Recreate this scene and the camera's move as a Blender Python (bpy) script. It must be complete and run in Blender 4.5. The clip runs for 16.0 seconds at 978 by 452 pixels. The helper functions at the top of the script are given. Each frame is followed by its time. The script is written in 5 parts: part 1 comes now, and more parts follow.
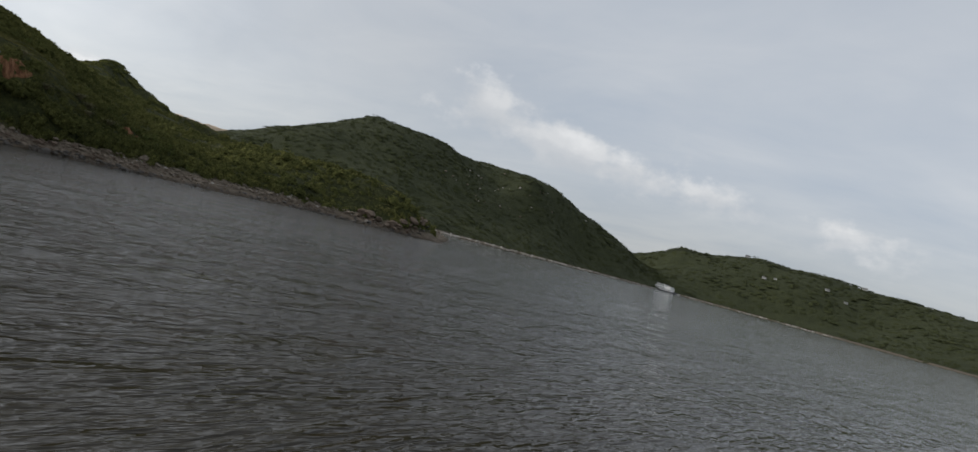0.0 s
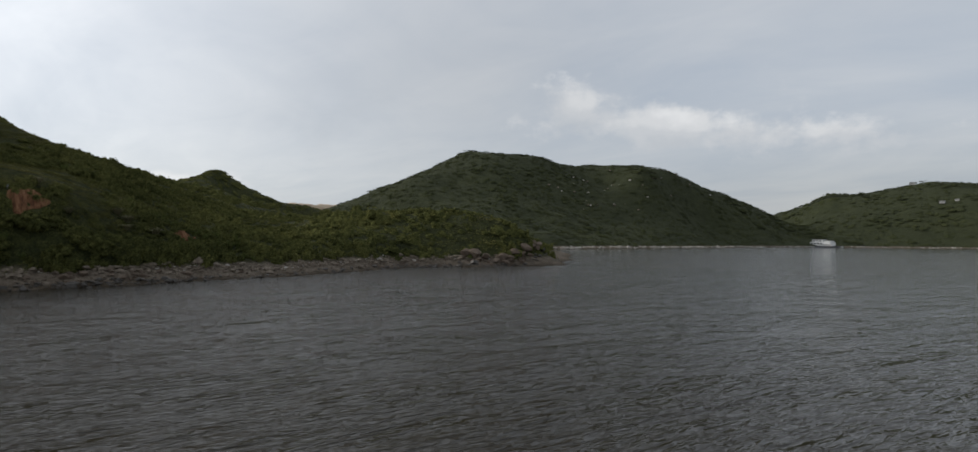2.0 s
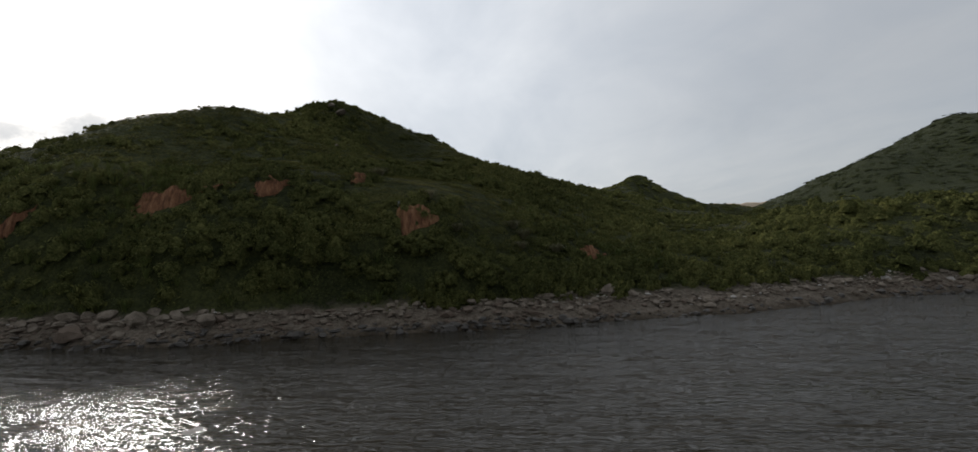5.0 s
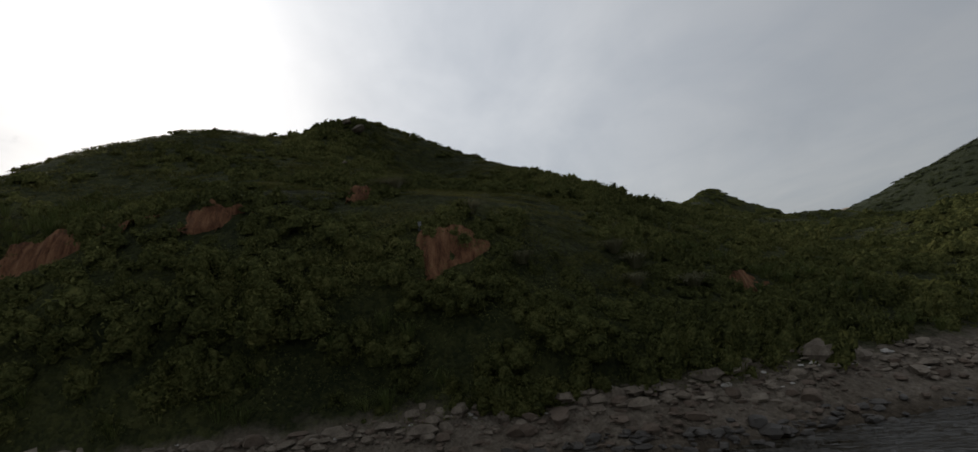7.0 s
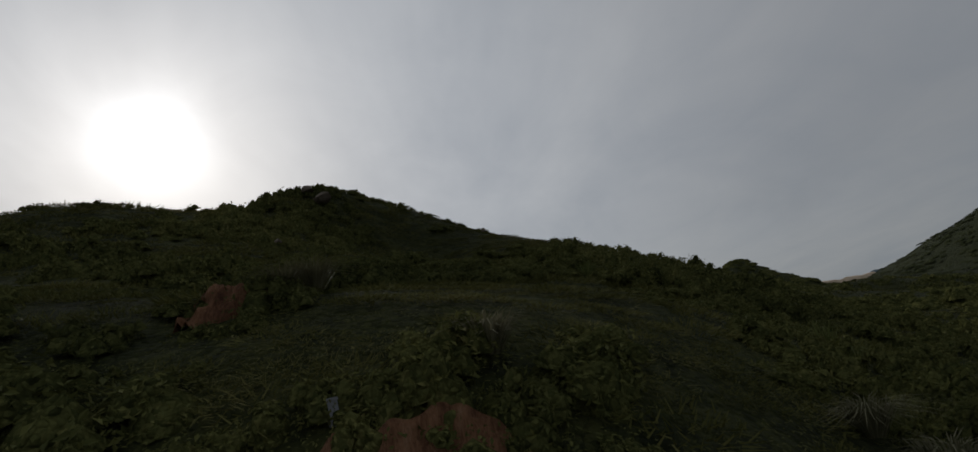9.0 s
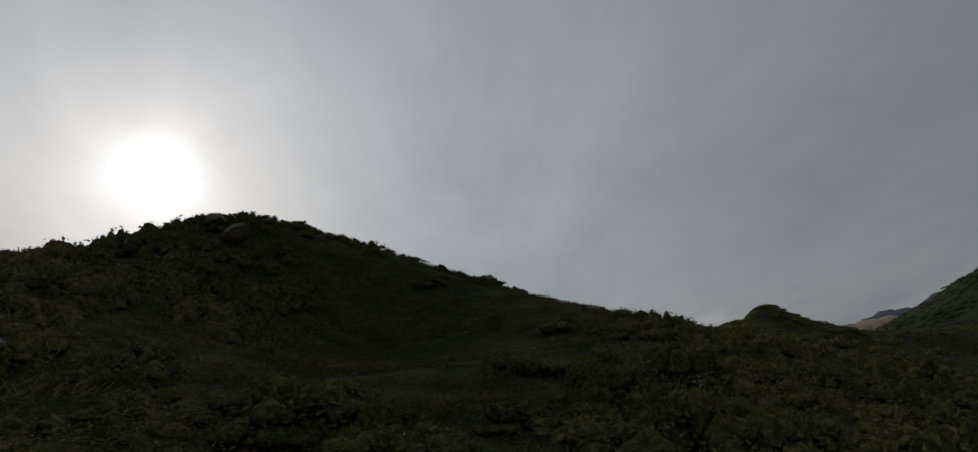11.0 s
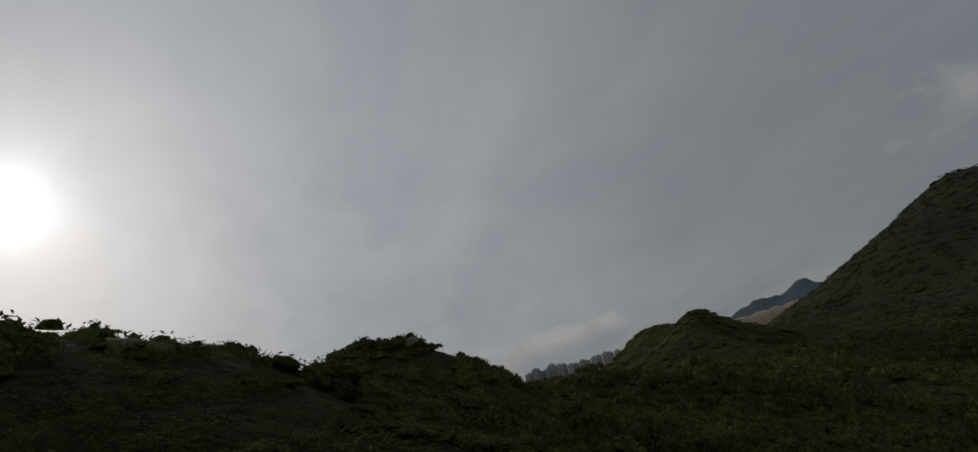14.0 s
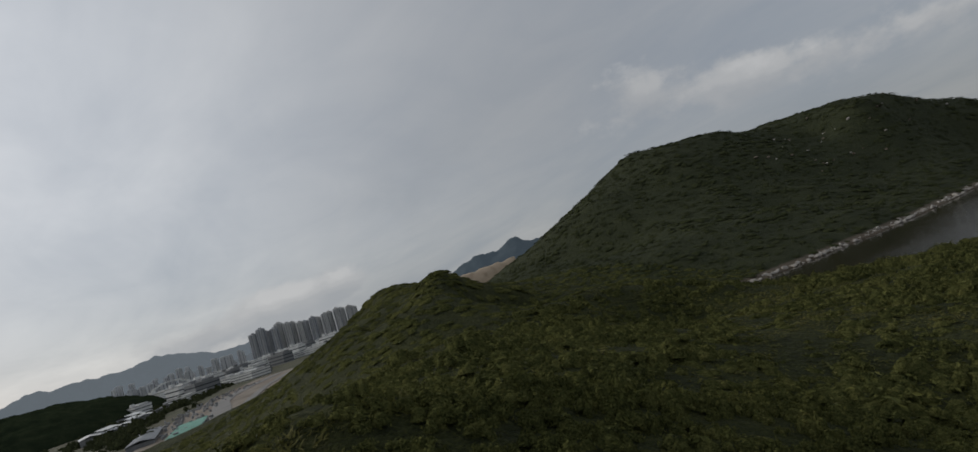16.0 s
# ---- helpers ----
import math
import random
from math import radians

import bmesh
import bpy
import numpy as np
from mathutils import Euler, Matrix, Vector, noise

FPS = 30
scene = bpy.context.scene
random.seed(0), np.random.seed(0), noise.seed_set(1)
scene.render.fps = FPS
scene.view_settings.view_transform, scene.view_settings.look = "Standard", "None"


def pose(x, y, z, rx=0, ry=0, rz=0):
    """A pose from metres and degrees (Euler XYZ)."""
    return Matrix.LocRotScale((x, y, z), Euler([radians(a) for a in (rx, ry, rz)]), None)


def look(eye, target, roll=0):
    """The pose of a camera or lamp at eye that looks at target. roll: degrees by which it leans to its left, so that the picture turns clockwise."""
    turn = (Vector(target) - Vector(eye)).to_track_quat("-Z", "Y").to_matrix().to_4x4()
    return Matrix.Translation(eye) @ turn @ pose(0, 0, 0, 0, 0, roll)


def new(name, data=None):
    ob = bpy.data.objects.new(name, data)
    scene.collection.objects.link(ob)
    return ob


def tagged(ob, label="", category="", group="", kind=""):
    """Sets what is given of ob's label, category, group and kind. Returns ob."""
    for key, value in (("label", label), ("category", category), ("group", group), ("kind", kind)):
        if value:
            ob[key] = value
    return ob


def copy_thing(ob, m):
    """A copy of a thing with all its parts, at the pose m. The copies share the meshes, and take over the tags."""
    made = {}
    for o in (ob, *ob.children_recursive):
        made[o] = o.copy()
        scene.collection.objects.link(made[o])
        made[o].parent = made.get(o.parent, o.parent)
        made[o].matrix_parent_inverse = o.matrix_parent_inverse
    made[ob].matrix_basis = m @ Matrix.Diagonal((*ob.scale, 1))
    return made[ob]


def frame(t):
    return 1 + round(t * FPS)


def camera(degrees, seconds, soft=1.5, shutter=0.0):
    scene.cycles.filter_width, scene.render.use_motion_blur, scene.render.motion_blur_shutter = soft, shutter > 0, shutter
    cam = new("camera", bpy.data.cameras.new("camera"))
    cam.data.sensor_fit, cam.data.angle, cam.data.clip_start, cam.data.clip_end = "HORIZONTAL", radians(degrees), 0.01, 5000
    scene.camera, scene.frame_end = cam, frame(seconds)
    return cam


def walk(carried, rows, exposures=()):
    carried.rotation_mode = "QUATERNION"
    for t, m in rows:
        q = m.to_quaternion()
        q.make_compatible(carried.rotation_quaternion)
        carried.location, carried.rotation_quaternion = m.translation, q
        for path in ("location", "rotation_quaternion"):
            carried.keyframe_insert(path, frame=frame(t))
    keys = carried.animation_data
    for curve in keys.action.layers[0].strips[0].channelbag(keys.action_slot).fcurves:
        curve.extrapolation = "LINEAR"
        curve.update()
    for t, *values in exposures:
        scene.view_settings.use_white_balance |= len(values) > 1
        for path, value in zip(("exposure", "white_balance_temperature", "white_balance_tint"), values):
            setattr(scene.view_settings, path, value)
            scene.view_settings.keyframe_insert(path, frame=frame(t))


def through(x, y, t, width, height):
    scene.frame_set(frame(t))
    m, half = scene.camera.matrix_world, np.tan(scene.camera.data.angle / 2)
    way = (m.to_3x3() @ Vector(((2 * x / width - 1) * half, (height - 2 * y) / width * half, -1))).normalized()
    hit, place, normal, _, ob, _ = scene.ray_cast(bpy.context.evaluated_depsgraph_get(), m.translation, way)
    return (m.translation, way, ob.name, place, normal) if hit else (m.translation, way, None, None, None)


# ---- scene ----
cam = camera(81.82, 16.0)
PATH = [
    (0, (0.01, 0.08, 4.75), (-9.38, 17.73, 5.26), 15.23),
    (0.5, (-2.67, 5.24, 4.93), (-12.81, 22.47, 5.62), 8.24),
    (1, (-5.41, 10.32, 5.13), (-16.43, 27.0, 6.0), 2.41),
    (1.5, (-8.53, 14.99, 5.43), (-20.75, 30.81, 6.31), 2.00),
    (2, (-11.98, 19.21, 5.95), (-24.79, 34.57, 6.49), 0.38),
    (2.5, (-15.8, 23.14, 6.45), (-30.12, 37.1, 6.67), 2.11),
    (3, (-20.01, 26.6, 6.84), (-37.64, 36.03, 7.06), 11.50),
    (3.5, (-24.52, 29.17, 6.94), (-43.66, 34.96, 7.36), 13.88),
    (4, (-29.14, 30.73, 6.99), (-48.46, 35.9, 7.23), 6.51),
    (4.5, (-34.14, 32.0, 6.96), (-53.74, 35.96, 7.39), 1.10),
    (5, (-39.41, 32.95, 7.16), (-59.14, 36.15, 7.96), -1.69),
    (7.5, (-67.77, 35.01, 8.23), (-87.52, 36.19, 11.06), -7.33),
    (8, (-73.17, 35.16, 9.3), (-92.71, 36.57, 13.16), -8.32),
    (8.5, (-78.28, 35.34, 10.53), (-97.61, 36.83, 15.25), -8.69),
    (9, (-83.24, 35.53, 11.94), (-102.49, 37.02, 16.95), -8.92),
    (11.5, (-108.38, 36.55, 20.4), (-127.23, 38.16, 26.9), -8.44),
    (12, (-113.43, 36.73, 22.21), (-132.2, 38.34, 28.91), -8.85),
    (12.5, (-118.35, 36.87, 23.8), (-137.1, 38.6, 30.56), -9.28),
    (13, (-123.24, 37.03, 25.57), (-141.98, 39.68, 32.1), -9.92),
    (13.5, (-128.24, 37.4, 27.07), (-146.86, 41.31, 33.34), -12.47),
    (14, (-133.17, 37.96, 28.24), (-151.6, 43.13, 34.25), -14.63),
    (14.5, (-138.0, 38.79, 30.18), (-155.98, 46.0, 35.34), -16.90),
    (15, (-142.73, 40.31, 31.65), (-159.93, 49.52, 36.14), -17.21),
    (15.5, (-147.25, 42.31, 32.67), (-163.6, 53.34, 36.0), -16.70),
    (16, (-151.46, 44.7, 33.26), (-166.63, 57.58, 35.27), -17.28),
]
EXPOSURES = [(0, 0.6), (2.5, 0.55), (3.5, 0.5), (4.5, 0.42), (5, 0.36), (7.5, -0.14), (8, -0.26), (9, -0.62), (11.5, -0.8), (13, -0.85), (14.5, -0.85), (15, -0.62), (15.5, -0.42), (16, -0.12)]
walk(cam, [(t, look(eye, target, roll)) for t, eye, target, roll in PATH], EXPOSURES)

from mathutils import Quaternion

# ---- world, sun and exposure ----
SUN = Vector((-0.806, -0.4275, 0.4088)).normalized()


def node(tree, kind, values=(), **props):
    """A shader node with its properties and unlinked inputs set; a value that is a socket is linked."""
    n = tree.nodes.new(kind)
    for key, value in props.items():
        setattr(n, key, value)
    for key, value in dict(values).items():
        if isinstance(value, bpy.types.NodeSocket):
            tree.links.new(value, n.inputs[key])
        else:
            n.inputs[key].default_value = value
    return n


def maths(tree, op, a, b=0.0, c=0.0):
    return node(tree, "ShaderNodeMath", {0: a, 1: b, 2: c}, operation=op).outputs[0]


def ramp(tree, fac, stops, mode="LINEAR"):
    n = node(tree, "ShaderNodeValToRGB", {0: fac})
    n.color_ramp.interpolation = mode
    while len(n.color_ramp.elements) < len(stops):
        n.color_ramp.elements.new(0.5)
    for e, (at, col) in zip(n.color_ramp.elements, stops):
        e.position, e.color = at, (*col, 1) if len(col) == 3 else col
    return n.outputs[0]


def mix(tree, fac, a, b, blend="MIX"):
    n = node(tree, "ShaderNodeMix", data_type="RGBA", blend_type=blend)
    for key, value in (("Factor", fac), ("A", a), ("B", b)):
        socket = next(s for s in n.inputs if s.name == key and (s.type == "RGBA" or key == "Factor" and s.type == "VALUE"))
        if isinstance(value, bpy.types.NodeSocket):
            tree.links.new(value, socket)
        else:
            socket.default_value = (*value, 1) if hasattr(value, "__len__") and len(value) == 3 else value
    return next(s for s in n.outputs if s.type == "RGBA")


def noise_tex(tree, vector, scale, detail=4.0, rough=0.55, distortion=0.0, dims="3D"):
    return node(tree, "ShaderNodeTexNoise", {"Vector": vector, "Scale": scale, "Detail": detail, "Roughness": rough, "Distortion": distortion}, noise_dimensions=dims)


def build_sky():
    world = bpy.data.worlds.new("sky")
    scene.world = world
    world.use_nodes = True
    t = world.node_tree
    t.nodes.clear()
    sky = node(t, "ShaderNodeTexSky", sky_type="NISHITA", sun_disc=False, sun_elevation=math.asin(SUN.z), sun_rotation=math.atan2(SUN.x, SUN.y), air_density=1.0, dust_density=2.0)
    way = node(t, "ShaderNodeTexCoord").outputs["Generated"]
    xyz = node(t, "ShaderNodeSeparateXYZ", {0: way})
    x, y, z = xyz.outputs
    up = maths(t, "MAXIMUM", z, 0.0)
    # the cloud sheet, seen flat overhead and in long bands low down
    flat = maths(t, "ADD", up, 0.16)
    sheet = node(t, "ShaderNodeCombineXYZ", {0: maths(t, "DIVIDE", x, flat), 1: maths(t, "DIVIDE", y, flat), 2: 0.0}).outputs[0]
    turned = node(t, "ShaderNodeMapping", {"Vector": sheet, "Rotation": (0, 0, 0.4), "Scale": (0.55, 0.9, 1.0)}).outputs[0]
    broad = noise_tex(t, turned, 0.9, 5, 0.55, 0.6).outputs[0]
    fine = noise_tex(t, turned, 3.2, 6, 0.6, 0.8).outputs[0]
    cover = maths(t, "ADD", maths(t, "MULTIPLY", broad, 0.8), maths(t, "MULTIPLY", fine, 0.2))
    grey = ramp(t, cover, [(0.30, (0.295, 0.33, 0.38)), (0.46, (0.345, 0.37, 0.405)), (0.62, (0.405, 0.42, 0.44)), (0.8, (0.46, 0.47, 0.48))])
    # heaped clouds along the horizon, brighter on their upper side
    az = maths(t, "ARCTAN2", x, y)
    around = node(t, "ShaderNodeCombineXYZ", {0: maths(t, "MULTIPLY", az, 3.2), 1: maths(t, "MULTIPLY", z, 4.6), 2: 3.0}).outputs[0]
    above = node(t, "ShaderNodeVectorMath", {0: around, 1: (0.03, 0.16, 0.0)}, operation="ADD").outputs[0]
    heap = noise_tex(t, around, 2.6, 5, 0.5, 0.0).outputs[0]
    heap_above = noise_tex(t, above, 2.6, 5, 0.5, 0.0).outputs[0]
    curl = noise_tex(t, around, 11.0, 4, 0.6, 0.0).outputs[0]
    body = maths(t, "ADD", heap, maths(t, "MULTIPLY", maths(t, "SUBTRACT", curl, 0.5), 0.42))
    side = maths(t, "ADD", 0.5, maths(t, "MULTIPLY", maths(t, "SUBTRACT", heap, heap_above), 1.3))
    for az0, z0, wide, tall, much in ((-0.56, 0.235, 0.10, 0.045, 0.28), (-0.47, 0.195, 0.16, 0.05, 0.3), (-0.25, 0.16, 0.25, 0.05, 0.1), (-0.385, 0.20, 0.055, 0.042, 0.38), (-0.275, 0.18, 0.05, 0.034, 0.32), (-0.115, 0.17, 0.08, 0.035, 0.38), (-0.2, 0.235, 0.10, 0.03, 0.14), (0.06, 0.15, 0.12, 0.03, 0.25), (-1.25, 0.07, 0.07, 0.034, 0.62), (-1.17, 0.072, 0.08, 0.034, 0.6), (-1.37, 0.05, 0.09, 0.028, 0.6), (-2.03, 0.19, 0.05, 0.028, 0.5), (-2.13, 0.175, 0.05, 0.022, 0.5), (0.6, 0.10, 0.7, 0.06, 0.18), (2.4, 0.10, 0.7, 0.07, 0.16)):
        u = maths(t, "DIVIDE", maths(t, "SUBTRACT", az, az0), wide)
        v = maths(t, "DIVIDE", maths(t, "SUBTRACT", z, z0), tall)
        bell = maths(t, "EXPONENT", maths(t, "MULTIPLY", maths(t, "ADD", maths(t, "MULTIPLY", u, u), maths(t, "MULTIPLY", v, v)), -1.0))
        body = maths(t, "ADD", body, maths(t, "MULTIPLY", bell, much))
        side = maths(t, "ADD", side, maths(t, "MULTIPLY", maths(t, "MULTIPLY", bell, v), 1.1 * much))
    mask = ramp(t, body, [(0.69, (0, 0, 0)), (1.02, (1, 1, 1))], "EASE")
    mask = maths(t, "MULTIPLY", mask, ramp(t, z, [(0.27, (1, 1, 1)), (0.36, (0, 0, 0))], "EASE"))
    lit = ramp(t, side, [(0.2, (0.345, 0.365, 0.39)), (0.5, (0.395, 0.408, 0.425)), (0.72, (0.465, 0.472, 0.48)), (0.95, (0.55, 0.553, 0.556))], "EASE")
    # a thicker, darker part of the sheet in the north-west, with torn scud below it
    for az0, z0, wide, tall, much in ((-0.78, 0.27, 0.34, 0.16, 0.11), (-0.05, 0.05, 0.6, 0.11, 0.2), (-0.95, 0.19, 0.2, 0.07, 0.045)):
        u = maths(t, "DIVIDE", maths(t, "SUBTRACT", az, az0), wide)
        v = maths(t, "DIVIDE", maths(t, "SUBTRACT", z, z0), tall)
        bell = maths(t, "EXPONENT", maths(t, "MULTIPLY", maths(t, "ADD", maths(t, "MULTIPLY", u, u), maths(t, "MULTIPLY", v, v)), -1.0))
        if much < 0.05:
            bell = maths(t, "MULTIPLY", bell, ramp(t, heap, [(0.4, (0, 0, 0)), (0.62, (1, 1, 1))], "EASE"))
        grey = node(t, "ShaderNodeVectorMath", {0: grey, "Scale": maths(t, "SUBTRACT", 1.0, maths(t, "MULTIPLY", bell, much))}, operation="SCALE").outputs[0]
    # thin blue shows through a little everywhere
    clear = node(t, "ShaderNodeVectorMath", {0: sky.outputs[0], 1: (0.10, 0.10, 0.10)}, operation="MULTIPLY").outputs[0]
    grey = mix(t, 0.88, clear, grey)
    # the veiled sun: light scattered forward by the cloud round it
    aim = node(t, "ShaderNodeVectorMath", {0: way, 1: tuple(SUN)}, operation="DOT_PRODUCT").outputs["Value"]
    near = maths(t, "MAXIMUM", aim, 0.0)
    veil = maths(t, "MULTIPLY", maths(t, "POWER", near, 620.0), 1.05)
    veil = maths(t, "ADD", veil, maths(t, "MULTIPLY", maths(t, "POWER", near, 85.0), 0.36))
    veil = maths(t, "ADD", veil, maths(t, "MULTIPLY", maths(t, "POWER", near, 4.0), 0.39))
    veil = maths(t, "MULTIPLY", veil, maths(t, "ADD", 0.1, maths(t, "MULTIPLY", cover, 1.8)))
    glow = node(t, "ShaderNodeVectorMath", {0: (0.957, 0.99, 1.035), "Scale": veil}, operation="SCALE").outputs[0]
    total = node(t, "ShaderNodeVectorMath", {0: grey, 1: glow}, operation="ADD").outputs[0]
    # nearer, heavier cloud lies before the bright sheet
    thin = node(t, "ShaderNodeVectorMath", {0: glow, "Scale": 0.2}, operation="SCALE").outputs[0]
    lit = node(t, "ShaderNodeVectorMath", {0: lit, 1: thin}, operation="ADD").outputs[0]
    total = mix(t, maths(t, "MULTIPLY", mask, 0.8), total, lit)
    bg = node(t, "ShaderNodeBackground", {"Color": total, "Strength": 1.0})
    out = node(t, "ShaderNodeOutputWorld")
    t.links.new(bg.outputs[0], out.inputs[0])


build_sky()
lamp = new("sun", bpy.data.lights.new("sun", "SUN"))
lamp.data.energy, lamp.data.angle, lamp.data.color = 1.2, radians(7), (1.0, 0.95, 0.88)
lamp.matrix_world = look(SUN * 400, (0, 0, 0))

# ---- materials ----
MAT = {}


def material(name):
    m = bpy.data.materials.new(name)
    m.use_nodes = True
    t = m.node_tree
    b = t.nodes["Principled BSDF"]
    MAT[name] = m
    return t, b


def place(t):
    return node(t, "ShaderNodeNewGeometry").outputs["Position"]


def bumped(t, b, heights, strength, distance):
    n = node(t, "ShaderNodeBump", {"Height": heights, "Strength": strength, "Distance": distance})
    t.links.new(n.outputs[0], b.inputs["Normal"])


def set_colour(t, b, socket):
    t.links.new(socket, b.inputs["Base Color"])


def leafage(t, p, leaf_size):
    """Leaf-scale mottling: a value of 0 to 1 and a relief, from small cells in larger clumps."""
    warp = node(t, "ShaderNodeVectorMath", {0: p, 1: node(t, "ShaderNodeVectorMath", {0: noise_tex(t, p, 3.0, 2).outputs["Color"], "Scale": 0.25}, operation="SCALE").outputs[0]}, operation="ADD").outputs[0]
    cells = node(t, "ShaderNodeTexVoronoi", {"Vector": warp, "Scale": 0.6 / leaf_size})
    tint = node(t, "ShaderNodeSeparateColor", {0: cells.outputs["Color"]}).outputs[0]
    gap = maths(t, "SUBTRACT", 1.0, cells.outputs["Distance"])
    broad = noise_tex(t, p, 0.075, 3, 0.6).outputs[0]
    clump = noise_tex(t, p, 0.6, 4, 0.6).outputs[0]
    heads = node(t, "ShaderNodeTexVoronoi", {"Vector": warp, "Scale": 0.13 / leaf_size})
    head_tint = node(t, "ShaderNodeSeparateColor", {0: heads.outputs["Color"]}).outputs[1]
    clump = maths(t, "ADD", maths(t, "MULTIPLY", clump, 0.7), maths(t, "MULTIPLY", head_tint, 0.3))
    k = maths(t, "ADD", maths(t, "MULTIPLY", broad, 0.42), maths(t, "MULTIPLY", clump, 0.36))
    k = maths(t, "ADD", k, maths(t, "MULTIPLY", tint, 0.2))
    return k, maths(t, "SUBTRACT", maths(t, "ADD", maths(t, "MULTIPLY", gap, 0.35), clump), maths(t, "MULTIPLY", heads.outputs["Distance"], 1.1))


def make_ground():
    t, b = material("ground")
    p = place(t)
    z = node(t, "ShaderNodeSeparateXYZ", {0: p}).outputs[2]
    n2 = noise_tex(t, p, 0.5, 6, 0.65).outputs[0]
    n3 = noise_tex(t, p, 3.0, 5, 0.7).outputs[0]
    k, relief = leafage(t, p, 0.11)
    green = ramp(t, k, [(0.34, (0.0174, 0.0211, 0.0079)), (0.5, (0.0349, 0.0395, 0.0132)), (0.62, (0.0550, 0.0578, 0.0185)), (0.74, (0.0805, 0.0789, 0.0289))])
    # the hills beyond the inlet are wooded to the ground, greyed to paint in haze
    wood = ramp(t, k, [(0.34, (0.0271, 0.0324, 0.0159)), (0.5, (0.0378, 0.0437, 0.0207)), (0.62, (0.0484, 0.0537, 0.0248)), (0.74, (0.0637, 0.0673, 0.0330))])
    y = node(t, "ShaderNodeSeparateXYZ", {0: p}).outputs[1]
    green = mix(t, ramp(t, maths(t, "MULTIPLY", y, 0.001), [(0.25, (0, 0, 0)), (0.32, (1, 1, 1))]), green, wood)
    stone = ramp(t, maths(t, "ADD", maths(t, "MULTIPLY", n2, 0.4), maths(t, "MULTIPLY", n3, 0.6)), [(0.3, (0.055, 0.043, 0.031)), (0.5, (0.13, 0.106, 0.08)), (0.7, (0.235, 0.2, 0.16))])
    z = maths(t, "SUBTRACT", z, 0.7)
    sand = maths(t, "ADD", z, maths(t, "MULTIPLY", maths(t, "SUBTRACT", n2, 0.5), 2.2))
    edge = ramp(t, maths(t, "MULTIPLY", sand, 0.2), [(0.33, (0, 0, 0)), (0.46, (1, 1, 1))])
    wet = ramp(t, maths(t, "MULTIPLY", maths(t, "ADD", z, n2), 0.5), [(0.18, (0.35, 0.32, 0.26)), (0.55, (1, 1, 1))])
    stone = mix(t, 1.0, stone, wet, "MULTIPLY")
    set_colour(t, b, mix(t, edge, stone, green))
    b.inputs["Roughness"].default_value = 0.95
    b.inputs["Specular IOR Level"].default_value = 0.12
    bumped(t, b, maths(t, "ADD", relief, maths(t, "MULTIPLY", n3, 0.5)), 1.0, 0.35)


def make_shaded_thicket(name, colours, leaf_size):
    """The inside of a shrub: leaves packed too close to tell apart, coloured darker for the shade in there."""
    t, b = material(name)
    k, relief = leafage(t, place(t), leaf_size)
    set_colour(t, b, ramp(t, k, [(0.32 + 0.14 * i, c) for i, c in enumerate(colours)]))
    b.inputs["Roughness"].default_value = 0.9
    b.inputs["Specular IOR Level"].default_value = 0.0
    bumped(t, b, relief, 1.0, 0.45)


def make_water():
    t, b = material("water")
    p = place(t)
    b.inputs["Base Color"].default_value = (0.022, 0.018, 0.011, 1)
    b.inputs["Roughness"].default_value = 0.065
    b.inputs["IOR"].default_value = 1.33
    b.inputs["Specular IOR Level"].default_value = 0.5
    # short steep ripples over longer chop, their crests lying across the wind
    m = node(t, "ShaderNodeMapping", {"Vector": p, "Rotation": (0, 0, 0.3)}).outputs[0]
    m = node(t, "ShaderNodeMapping", {"Vector": m, "Scale": (1.6, 0.42, 1.0)}).outputs[0]
    ripple = noise_tex(t, m, 2.4, 2.0, 0.45, 0.6).outputs[0]
    fine = noise_tex(t, m, 6.0, 1.5, 0.5, 0.4).outputs[0]
    chop = noise_tex(t, m, 0.34, 2.0, 0.5, 0.5).outputs[0]
    gust = noise_tex(t, p, 0.03, 3, 0.55).outputs[0]
    h = maths(t, "ADD", ripple, maths(t, "MULTIPLY", fine, 0.22))
    h = maths(t, "ADD", h, maths(t, "MULTIPLY", chop, 2.2))
    h = maths(t, "MULTIPLY", h, maths(t, "ADD", 0.5, gust))
    # the sheltered inlet lies calm
    x = node(t, "ShaderNodeSeparateXYZ", {0: p}).outputs[0]
    open_sea = maths(t, "MINIMUM", 1.0, maths(t, "MAXIMUM", 0.06, maths(t, "MULTIPLY_ADD", x, 0.012, 2.9)))
    bumped(t, b, maths(t, "MULTIPLY", h, open_sea), 1.0, 0.19)


